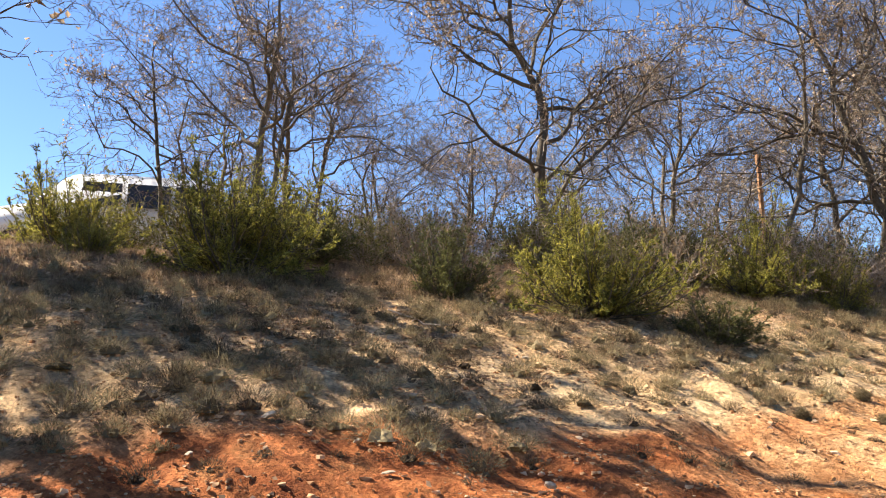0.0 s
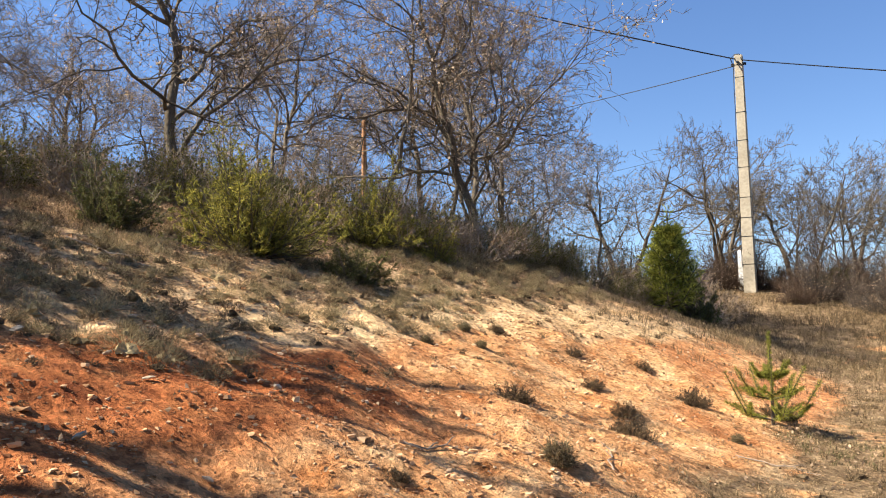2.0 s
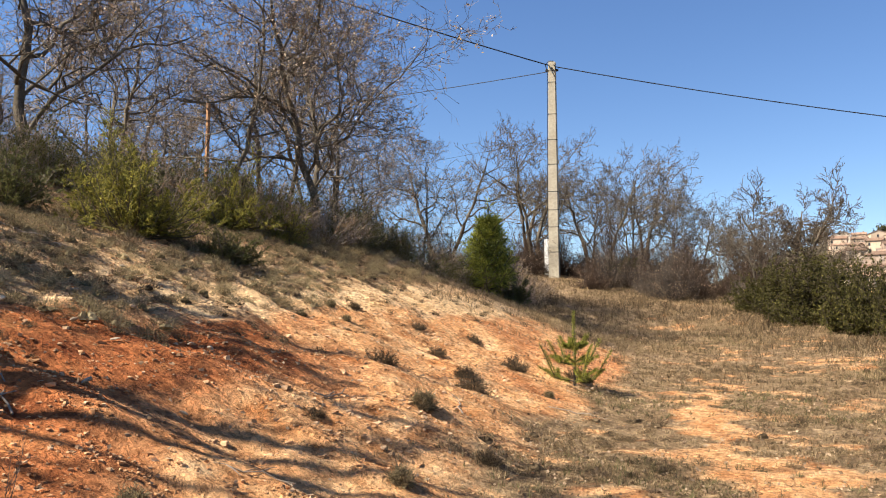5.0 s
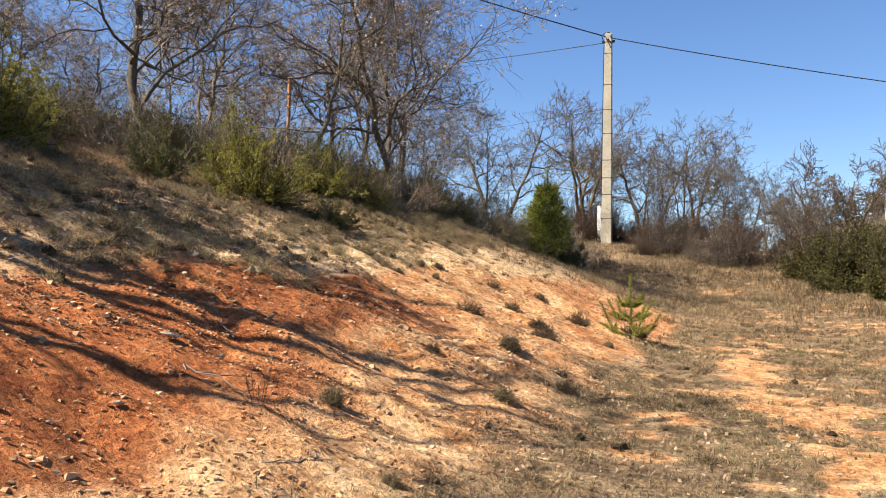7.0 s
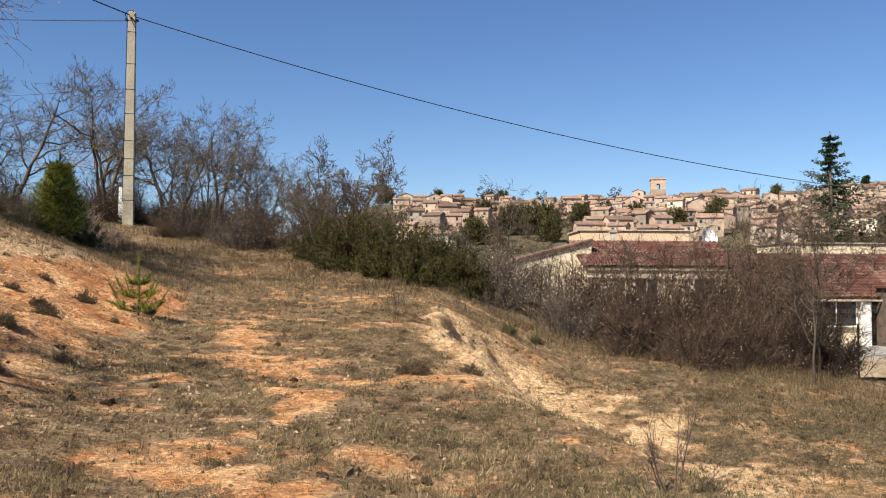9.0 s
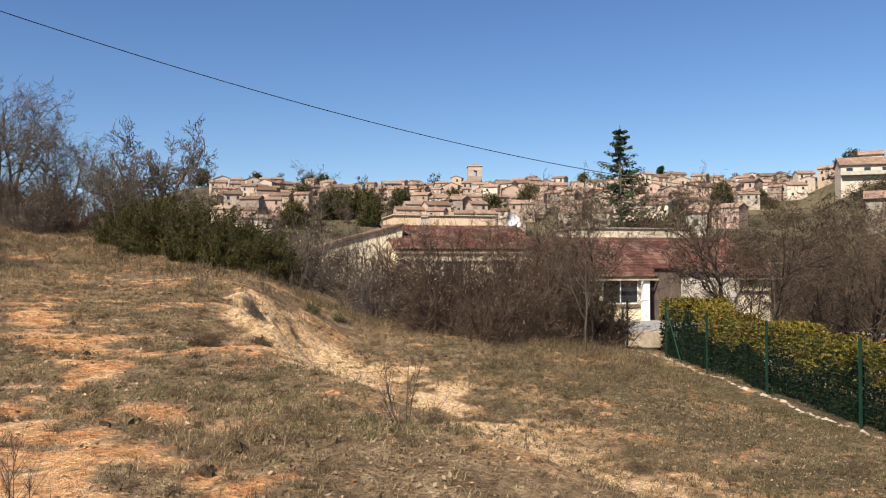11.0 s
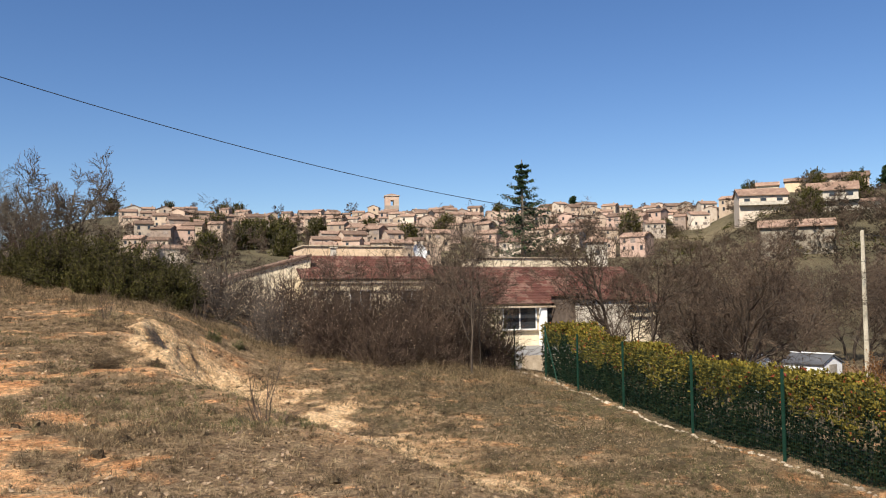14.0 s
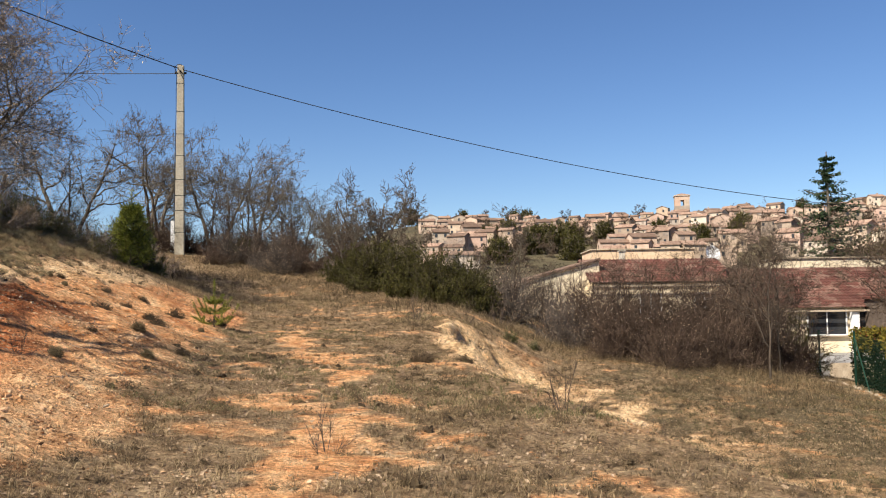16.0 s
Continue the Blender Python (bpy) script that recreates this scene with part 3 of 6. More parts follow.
def stand(t, x, y, turn=0.0, size=1.0, sink=0.05, label="", z=None):
    t.matrix_basis = Matrix.Translation((x, y, at_ground(x, y, sink) if z is None else z)) @ Matrix.Rotation(radians(turn), 4, "Z") @ (Matrix.Diagonal((*size, 1)) if isinstance(size, tuple) else Matrix.Scale(size, 4))
    return tagged(t, label)


def another(t, x, y, turn, size=1.0, sink=0.05, label="", z=None):
    c = copy_thing(t, Matrix.Identity(4))
    return stand(c, x, y, turn, size, sink, label, z)


# ---- the oaks on the bank ----
OAK, OAKS = "bare downy oak with a few brown leaves", "oaks on the bank"
oak_a = stand(bare_tree("oak_tree", "wide bare downy oak with tufts of brown leaves", 11, 7.4, 1.15, 0.115, 3000, 0.06, up=0.12, crook=0.26, first=0.14, kids=(13, 9, 7), twiggy=(6, 2), reach=0.36, stems=1, fine=0.004, group=OAKS), -14.0, 15.65, 40)
oak_b = stand(bare_tree("oak_tree", "tall bare downy oak with several stems", 23, 8.6, 1.0, 0.085, 3200, 0.06, twiggy=(4, 2), reach=0.36, crook=0.22, up=0.28, first=0.2, kids=(11, 8, 6), stems=2, splay=0.24, fine=0.004, group=OAKS), -11.7, 21.3, 10, (1.12, 1.12, 1.0))
oak_c = stand(bare_tree("oak_tree", OAK, 37, 6.2, 1.1, 0.075, 900, 0.055, twiggy=(5, 2), reach=0.36, crook=0.32, up=0.1, first=0.35, kids=(10, 7, 6), stems=1, fine=0.004, group=OAKS), -12.8, 19.7, 80)
oak_d = stand(bare_tree("oak_tree", OAK, 53, 7.4, 1.0, 0.085, 1000, 0.06, twiggy=(5, 1), reach=0.36, crook=0.22, up=0.25, first=0.35, kids=(9, 7, 6), stems=2, splay=0.15, fine=0.004, group=OAKS), -14.9, 23.9, 0)
for x, y, turn, size, src in ((-14.6, 26.2, 70, 1.0, oak_b), (-15.0, 9.65, 20, 0.72, oak_c), (-14.0, 10.85, 130, 0.75, oak_d), (-16.2, 11.9, 90, 0.72, oak_d), (-19.6, 10.6, 250, 0.72, oak_d),
                              (-22, 15.2, 300, 0.75, oak_d), (-24.5, 19, 90, 0.95, oak_d), (-22.4, 25.2, 150, 1.0, oak_b), (-17, 31, 220, 0.85, oak_d),
                              (-12.6, 27.6, 30, 0.8, oak_c), (-17.4, 20.5, 140, 0.85, oak_d), (-19.5, 16.6, 60, 0.7, oak_c), (-21, 19.6, 200, 0.6, oak_d), (-18.6, 24.2, 10, 0.75, oak_d), (-20.5, 28.4, 100, 0.75, oak_d), (-24.4, 22.6, 280, 0.65, oak_d), (-27, 17, 30, 0.7, oak_d), (-23.5, 12.2, 310, 0.55, oak_d)):
    another(src, x, y, turn, size)
# those beside the slope, whose shade falls over it
lean = stand(bare_tree("oak_tree", "slim bare oak with few limbs", 71, 8.2, 0.6, 0.17, 0, crook=0.12, up=0.4, first=0.42, kids=(4, 2, 2), twiggy=(1, 1), least=0.012, group=OAKS), -8.6, 4.0, 20, 0.72)
for x, y, turn, size in ((-9.1, 5.2, 100, 0.75), (-9.8, 5.1, 200, 0.92), (-10.4, 6.6, 300, 0.8), (-11.3, 6.4, 40, 0.95), (-13.0, 6.3, 60, 0.95)):
    another(lean, x, y, turn, size)
leafed = stand(bare_tree("oak_tree", "oak that has kept some of its brown leaves", 91, 6.6, 1.1, 0.11, 4200, 0.1, crook=0.28, up=0.2, first=0.4, kids=(7, 6, 5), stems=2, splay=0.25, twiggy=(4, 1), fine=0.006, group=OAKS), -12.8, 5.7, 0)

# ---- junipers and shrubs on the bank ----
JUN = "juniper bushes"
jun_a = stand(juniper("juniper_bush", "dense yellow-green juniper bush on the slope", 3, 1.7, 1.35, JUNIPER, 70, 28, 22, 0.033, group=JUN), -9.75, 9.95)
jun_b = stand(juniper("juniper_bush", "small dark green juniper bush on the slope", 4, 1.0, 0.85, JUNIPER_GREY, 50, 24, 20, 0.028, group=JUN), -9.25, 11.9)
jun_c = stand(juniper("juniper_bush", "broad yellow-green juniper bush with uneven top", 5, 2.1, 1.25, JUNIPER, 76, 28, 22, 0.033, low=0.02, group=JUN), -8.8, 13.2)
spire = stand(juniper("juniper_bush", "narrow upright yellow-green juniper", 6, 0.5, 1.6, JUNIPER, 9, 24, 20, 0.028, low=0.8, group=JUN), -9.05, 13.1)
another(jun_b, -8.05, 14.0, 60, (1.0, 1.0, 0.6), label="low spreading green juniper bush")
for x, y, turn, size, src, tag in ((-10.6, 10.9, 40, 1.05, jun_b, "grey-green juniper bush behind a brighter one"), (-10.2, 10.25, 100, 0.9, jun_a, "bright green juniper bush"), (-12.2, 8.4, 10, 0.95, jun_a, "juniper bush in front of a parked van"),
                                   (-10.4, 8.7, 10, 0.4, jun_a, "small light green juniper"), (-10.8, 15.2, 70, 1.15, jun_b, "dark juniper bush under oaks"), (-10.2, 16.4, 200, 1.0, jun_c, "juniper bush among oak stems"),
                                   (-9.6, 17.2, 20, 0.6, jun_a, "low juniper under oaks"), (-10.9, 22.8, 20, 1.3, jun_b, "dark juniper at the wood's edge"), (-9.0, 25.6, 20, 1.2, jun_b, "grey juniper beside a young pine")):
    another(src, x, y, turn, size, label=tag)
under = stand(shrub("undergrowth_shrub", "leafless brown shrub with some dead leaves under oaks", "shrub", 8, 2.2, 1.3, DEAD_LEAF, 30, 10, 3, 0.05, 1.8, stem_r=0.008, up=0.3, sticks_only=True, group="shrubs under the oaks"), -11.2, 17.6)
green = stand(shrub("evergreen_shrub", "dark evergreen shrub at the wood's edge", "shrub", 9, 1.9, 1.25, UNDER_GREEN, 60, 12, 12, 0.034, 1.9, stem_r=0.008, up=0.2, loose=0.9, lump=0.6, spread=0.9, group="shrubs under the oaks"), -10.7, 21.0)
for x, y, turn, size, src in ((-10.4, 19.6, 50, 0.9, under), (-10.6, 23.6, 110, 1.1, under), (-11.6, 25.4, 10, 1.2, under), (-10.2, 26.6, 80, 1.0, under), (-11.5, 15.4, 30, 1.0, under), (-12.5, 12.4, 60, 1.0, under),
                              (-13.5, 16.8, 0, 1.1, green), (-11.8, 23.0, 80, 0.9, green), (-13.2, 19.6, 140, 0.9, green), (-12.6, 27.3, 30, 1.0, green), (-14.8, 14.2, 10, 1.1, under), (-16, 20.4, 10, 1.2, under), (-12.2, 30.5, 10, 1.2, under), (-14.5, 29, 10, 1.3, under),
                              (-10.8, 28.8, 70, 0.9, under), (-19, 17, 20, 1.2, under), (-18, 24, 10, 1.3, under), (-10.2, 22.0, 40, 0.8, green), (-10.1, 9.9, 30, 0.9, green), (-11.3, 10.6, 80, 0.85, green), (-11.0, 11.6, 200, 0.8, green), (-10.7, 12.4, 130, 0.75, under), (-11.4, 13.9, 40, 0.95, green), (-10.4, 14.4, 300, 0.8, green), (-10.3, 15.1, 20, 0.8, under), (-11.0, 16.0, 70, 1.0, green), (-10.1, 17.0, 150, 0.9, under), (-10.9, 18.4, 250, 1.0, green), (-10.2, 18.9, 60, 0.85, under), (-10.4, 20.3, 10, 0.9, green), (-11.6, 18.9, 330, 1.1, under), (-11.4, 22.3, 190, 1.1, under), (-10.4, 24.6, 20, 1.0, green), (-10.9, 25.3, 290, 1.0, under), (-11.4, 28.4, 40, 1.1, green), (-12.4, 26.1, 50, 1.1, under), (-10.3, 29.8, 100, 1.0, under), (-11.6, 31.8, 10, 1.1, under), (-13.0, 31.6, 60, 1.2, green), (-13.6, 13.2, 10, 1.1, under), (-13.9, 18.0, 90, 1.2, under), (-14.4, 21.2, 190, 1.2, green), (-15.0, 16.6, 10, 1.2, green), (-16.5, 14.4, 100, 1.1, under), (-13.2, 8.9, 10, 0.9, green), (-15.6, 8.3, 10, 1.0, under), (-14.4, 11.9, 210, 1.0, under), (-16.9, 17.6, 10, 1.3, under), (-9.9, 23.9, 130, 0.7, green), (-9.8, 24.7, 60, 0.9, under), (-10.6, 26.0, 220, 0.9, green), (-11.0, 27.4, 10, 1.0, green), (-10.1, 27.9, 100, 0.9, under), (-11.5, 20.2, 80, 0.9, green), (-12.0, 16.3, 170, 0.85, green), (-12.8, 14.5, 20, 1.0, under), (-11.9, 12.9, 260, 0.8, green), (-13.4, 22.2, 30, 1.0, under)):
    another(src, x, y, turn, size)
small_pine = stand(young_pine("young_pine", "knee-high young pine with upswept branches", 2, 0.98, 1.1, 3, 5, 620, 0.036, "young pines"), -4.5, 16.4, 15)
tall_pine = stand(young_pine("young_pine", "bushy young pine taller than a person", 7, 2.45, 1.7, 9, 6, 80, 0.19, "young pines"), -9.35, 25.0, 40)


# ---- the overhead line ----
BLACK = varied("black_cable", (0.015, 0.015, 0.016), (0.03, 0.03, 0.03), 5, 0.6)
WHITE = varied("white_enamel", (0.72, 0.71, 0.68), (0.82, 0.81, 0.78), 2.0, 0.5)


def concrete_pole(tall, foot, head, bands, label):
    t = thing("utility_pole", label, "utility pole")
    bm = bmesh.new()
    r = bmesh.ops.create_cone(bm, cap_ends=True, segments=4, radius1=foot * 0.707, radius2=head * 0.707, depth=tall + 0.4)["verts"]
    bmesh.ops.rotate(bm, cent=(0, 0, 0), matrix=Matrix.Rotation(radians(45), 3, "Z"), verts=r)
    bmesh.ops.translate(bm, vec=(0, 0, tall / 2 - 0.2), verts=r)
    bmesh.ops.bevel(bm, geom=bm.edges[:], offset=0.03, segments=2, affect="EDGES")
    part("shaft", bm, CONCRETE, t)
    for z in bands:
        w = (foot + (head - foot) * z / tall) / 2 + 0.004
        part("band", boxes((-w, w, -w, w, z - 0.018, z + 0.018), bevel=0.008), BLACK, t)
    return t


def cable(label, a, b, sag, r=0.016):
    t = np.linspace(0, 1, 40)
    p = np.array(a)[None] * (1 - t[:, None]) + np.array(b)[None] * t[:, None]
    p[:, 2] -= 4 * sag * t * (1 - t)
    ob = new("overhead_cable", mesh_of("overhead_cable", *tubes([np.c_[p, np.full(40, r)]], 6), BLACK, True))
    return tagged(ob, label, "cable", "cables on the pole")


POLE = Vector((-11.45, 36.2, at_ground(-11.45, 36.2)))
TOP = 12.15
pole = concrete_pole(TOP - POLE.z, 0.42, 0.28, [z + 3.78 - POLE.z for z in (1.0, 1.95, 2.6, 3.3, 4.35, 5.3, 6.3, 7.55, 8.0)], "tapered square concrete utility pole with black bands")
pole.matrix_basis = pose(*POLE, 0, 0, 14)
H = TOP - POLE.z
clamp = part("clamp", boxes((-0.26, 0.24, -0.05, 0.05, H - 0.36, H - 0.28), (-0.03, 0.03, -0.24, 0.03, H - 0.32, H - 0.26), bevel=0.01), BLACK, pole, "black steel cable clamp")
loop = [(-0.2, -0.05, H - 0.3, 0.02), (-0.26, -0.06, H - 0.1, 0.02), (-0.12, -0.08, H + 0.03, 0.02), (0.03, -0.1, H + 0.02, 0.02), (0.1, -0.14, H - 0.2, 0.02)]
part("cable_loop", mesh_of("cable_loop", *tubes([loop], 6), BLACK, True), None, pole)
part("down_cable", mesh_of("down_cable", *tubes([[(-0.17 - 0.05 * k / 8 - 0.01 * (k % 2), -0.12, H - 0.3 - (H - 1.2) * k / 8, 0.014) for k in range(9)]], 6), BLACK, True), None, pole)
cable("twisted black cable rising over the oaks", (-11.5, 36.1, TOP - 0.15), (-28.3, -5.5, 14.15), 0.8, 0.022)
cable("thin black cable running off behind the oaks", (-11.6, 36.2, TOP - 0.35), (-50.4, 58.7, 20.0), 0.4, 0.016)
cable("thin wire halfway up the pole", (-11.65, 36.25, POLE.z + 5.3), (-48.0, 52.0, 11.5), 0.3, 0.007)
cable("black cable sagging towards the village", (-11.3, 36.1, TOP - 0.22), (36.1, 51.65, 6.5), 1.5, 0.019)
cabinet = thing("meter_cabinet", "white plastic meter cabinet behind a concrete pole", "cabinet", m=pose(-11.72, 36.75, POLE.z, 0, 0, 14))
part("body", boxes((-0.28, 0.28, -0.18, 0.18, -0.1, 1.5), bevel=0.02), WHITE, cabinet)
part("door", boxes((-0.24, 0.24, -0.2, -0.184, 0.5, 1.4), bevel=0.006), WHITE, cabinet)
GREYWOOD = varied("grey_wood", (0.2, 0.17, 0.13), (0.42, 0.37, 0.3), 4, 0.9, 0.1, 0.004)
post = thing("wooden_stake", "short weathered wooden stake beside a young pine", "stake", m=pose(-9.9, 25.6, at_ground(-9.9, 25.6), 2, 3, 0))
part("stake", boxes((-0.06, 0.06, -0.06, 0.06, -0.2, 1.15), bevel=0.012), GREYWOOD, post)
RUST = varied("orange_paint", (0.34, 0.17, 0.08), (0.48, 0.26, 0.13), 4, 0.7)
marker = thing("orange_mast", "slim orange mast standing among the oaks", "mast", m=pose(-14.75, 20.95, at_ground(-14.75, 20.95)))
part("shaft", boxes((-0.04, 0.04, -0.04, 0.04, -0.2, 2.6), bevel=0.012), RUST, marker)


# ---- the white van on the crest ----
GLASS = varied("dark_window_glass", (0.02, 0.022, 0.025), (0.04, 0.042, 0.045), 1.0, 0.12, spec=0.5)
CARWHITE = varied("white_car_paint", (0.74, 0.74, 0.74), (0.82, 0.82, 0.82), 1.0, 0.3, spec=0.5)
TYRE = varied("tyre_rubber", (0.012, 0.012, 0.012), (0.03, 0.03, 0.03), 8, 0.85)
STEEL = varied("grey_steel", (0.3, 0.3, 0.31), (0.45, 0.45, 0.46), 3, 0.4)


def van():
    t = thing("van", "white van with dark side windows parked behind bushes", "van")
    bm = bmesh.new()
    # side outline, the nose towards -y
    outline = [(-2.2, 0.35), (-2.25, 0.75), (-2.05, 0.95), (-1.25, 1.12), (-0.62, 1.72), (-0.3, 1.8), (2.05, 1.82), (2.2, 1.7), (2.25, 0.9), (2.22, 0.35)]
    rows = []
    for x, k in ((-0.88, 1.0), (0.88, 1.0)):
        rows.append([bm.verts.new((x * (0.86 if z > 1.2 else 1.0), y, z)) for y, z in outline])
    bm.faces.new(rows[0])
    bm.faces.new(rows[1][::-1])
    for a in range(len(outline)):
        b = (a + 1) % len(outline)
        bm.faces.new((rows[0][b], rows[0][a], rows[1][a], rows[1][b]))
    bmesh.ops.recalc_face_normals(bm, faces=bm.faces[:])
    bmesh.ops.bevel(bm, geom=bm.edges[:], offset=0.06, segments=2, affect="EDGES")
    part("body", bm, CARWHITE, t, smooth=True)
    for y0, y1 in ((-0.45, 0.35), (0.45, 1.25), (1.33, 2.0)):
        for s in (-1, 1):
            bm = bmesh.new()
            v = [bm.verts.new(p) for p in ((s * 0.845, y0, 1.14), (s * 0.845, y1, 1.14), (s * 0.775, y1, 1.62), (s * 0.775, y0 + (0.12 if y0 < 0 else 0), 1.62))]
            f = bm.faces.new(v)
            r = bmesh.ops.extrude_face_region(bm, geom=[f])
            bmesh.ops.translate(bm, vec=(s * 0.02, 0, 0), verts=[g for g in r["geom"] if isinstance(g, bmesh.types.BMVert)])
            part("side_window", bm, GLASS, t)
    bm = bmesh.new()
    v = [bm.verts.new(p) for p in ((-0.7, -1.2, 1.17), (0.7, -1.2, 1.17), (0.62, -0.66, 1.7), (-0.62, -0.66, 1.7))]
    f = bm.faces.new(v)
    r = bmesh.ops.extrude_face_region(bm, geom=[f])
    bmesh.ops.translate(bm, vec=(0, -0.02, 0.02), verts=[g for g in r["geom"] if isinstance(g, bmesh.types.BMVert)])
    part("windscreen", bm, GLASS, t)
    for y in (-1.4, 1.45):
        for s in (-1, 1):
            bm = bmesh.new()
            bmesh.ops.create_cone(bm, cap_ends=True, segments=24, radius1=0.32, radius2=0.32, depth=0.2, matrix=Matrix.Translation((s * 0.8, y, 0.32)) @ Matrix.Rotation(radians(90), 4, "Y"))
            wheel = part("wheel", bm, TYRE, t)
            bm = bmesh.new()
            bmesh.ops.create_cone(bm, cap_ends=True, segments=20, radius1=0.19, radius2=0.17, depth=0.03, matrix=Matrix.Translation((s * 0.91, y, 0.32)) @ Matrix.Rotation(radians(90), 4, "Y"))
            part("rim", bm, STEEL, wheel)
    return t


v = van()
v.matrix_basis = pose(-19.6, 8.7, at_ground(-19.6, 8.7) + 0.02, 0, 0, -4)


# ---- fence, hedge and edging ----
FENCE_GREEN = varied("green_coated_steel", (0.007, 0.028, 0.018), (0.014, 0.046, 0.028), 6, 0.75, spec=0.12)
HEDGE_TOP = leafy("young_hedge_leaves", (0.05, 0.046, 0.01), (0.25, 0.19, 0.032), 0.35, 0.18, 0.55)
# old dark leaves, their colour taken near black to carry the hedge's shade
HEDGE_LOW_SHADE = leafy("old_leaves_shade_dark", (0.007, 0.01, 0.004), (0.022, 0.025, 0.008), 0.35, 0.1, 0.55)
HEDGE_RED = leafy("red_hedge_shoots", (0.2, 0.03, 0.02), (0.4, 0.12, 0.04), 0.3, 0.3, 0.5)
PALE_STONE = varied("pale_limestone", (0.27, 0.205, 0.135), (0.52, 0.42, 0.3), 3.0, 0.95, 0.2, 0.01, 14)
FENCE = [(9.45, 6.1), (9.5, 8.8), (9.62, 11.5), (9.77, 14.05), (10.07, 16.93), (10.4, 19.6), (10.75, 22.1), (11.2, 25.2)]


def fence_x(y):
    return float(np.interp(y, [p[1] for p in FENCE], [p[0] for p in FENCE]))


fence = thing("wire_fence", "green wire mesh fence on thin steel posts", "fence")
for x, y in FENCE:
    z = at_ground(x, y)
    part("post", boxes((x - 0.02, x + 0.02, y - 0.02, y + 0.02, z - 0.25, z + 1.44), bevel=0.005), FENCE_GREEN, fence)
for (x0, y0), (x1, y1) in zip(FENCE[:6], FENCE[1:7]):
    z0, z1 = at_ground(x0, y0), at_ground(x1, y1)
    k = np.linspace(0, 1, 54)[1:-1]
    low = np.stack([x0 + (x1 - x0) * k, y0 + (y1 - y0) * k, z0 + (z1 - z0) * k + 0.03], -1)
    rows = [sticks(low, low + [0, 0, 1.34], 0.002, 0.002)]
    for h in np.arange(0.05, 1.38, 0.06):
        rows.append(sticks(np.array([[x0, y0, z0 + h]]), np.array([[x1, y1, z1 + h]]), 0.002, 0.002))
    part("wire_mesh", mesh_of("wire_mesh", *join(*rows), FENCE_GREEN), None, fence)
x, y = FENCE[6]
part("stay", mesh_of("stay", *sticks(np.array([[x, y, at_ground(x, y) + 1.3]]), np.array([[x - 0.25, y - 1.2, at_ground(x, y - 1.2)]]), 0.016, 0.016), FENCE_GREEN), None, fence)

hedge = thing("hedge", "clipped evergreen hedge with yellow-green tops behind a fence", "hedge")
rng = np.random.default_rng(77)
n = 64000
hy = rng.uniform(4.5, 23.1, n)
side = rng.random(n)
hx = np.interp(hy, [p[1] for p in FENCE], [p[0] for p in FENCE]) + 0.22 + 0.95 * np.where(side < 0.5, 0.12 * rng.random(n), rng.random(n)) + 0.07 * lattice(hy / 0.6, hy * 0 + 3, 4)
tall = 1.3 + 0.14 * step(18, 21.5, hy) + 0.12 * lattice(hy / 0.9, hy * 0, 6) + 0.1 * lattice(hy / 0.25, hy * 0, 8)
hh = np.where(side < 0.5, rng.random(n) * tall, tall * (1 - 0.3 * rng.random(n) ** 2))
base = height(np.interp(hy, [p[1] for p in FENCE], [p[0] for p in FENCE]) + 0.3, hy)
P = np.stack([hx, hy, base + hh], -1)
# below the young tops, leaves get the colour with shade painted in
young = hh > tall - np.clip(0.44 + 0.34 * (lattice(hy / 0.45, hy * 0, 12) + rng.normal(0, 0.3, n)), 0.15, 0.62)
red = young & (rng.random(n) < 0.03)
for name, pick, look_, tag in (("old_foliage", ~young, HEDGE_LOW_SHADE, "dark green inner leaves, coloured near-black for the shade on the face"), ("young_foliage", young & ~red, HEDGE_TOP, "yellow-green young leaves"), ("red_foliage", red, HEDGE_RED, "reddish young shoots")):
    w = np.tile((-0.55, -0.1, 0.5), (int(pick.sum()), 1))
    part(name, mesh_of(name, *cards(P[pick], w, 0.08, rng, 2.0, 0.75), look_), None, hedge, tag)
sy = np.arange(4.6, 22.0, 0.28)
sx = np.array([fence_x(v) for v in sy]) + 0.65
sp = np.stack([sx, sy, height(sx, sy) - 0.1], -1)
sp = np.repeat(sp, 4, 0)
sq = sp + rng.normal(0, 0.22, sp.shape) * [1, 1, 0] + [0, 0, 1.2]
part("stem", mesh_of("stem", *sticks(sp, sq, 0.014, 0.006), TWIG), None, hedge)

pebble_forms = []
for s in range(6):
    bm = bmesh.new()
    bmesh.ops.create_icosphere(bm, subdivisions=1, radius=0.5)
    r = np.random.default_rng(s + 40)
    k = r.uniform(0.5, 1.0, 3)
    for vert in bm.verts:
        c = Vector(vert.co)
        vert.co = Vector((c.x * k[0], c.y * k[1], c.z * k[2] * 0.7)) * (1 + 0.55 * noise.noise(c * 2.6 + Vector((s * 7, 0, 0))))
    me = bpy.data.meshes.new("stone")
    bm.to_mesh(me)
    bm.free()
    me.materials.append(PALE_STONE)
    pebble_forms.append(me)
edging = thing("stone_edging", "row of rough pale stones along a fence foot", "edging")
r = random.Random(5)
y = 5.0
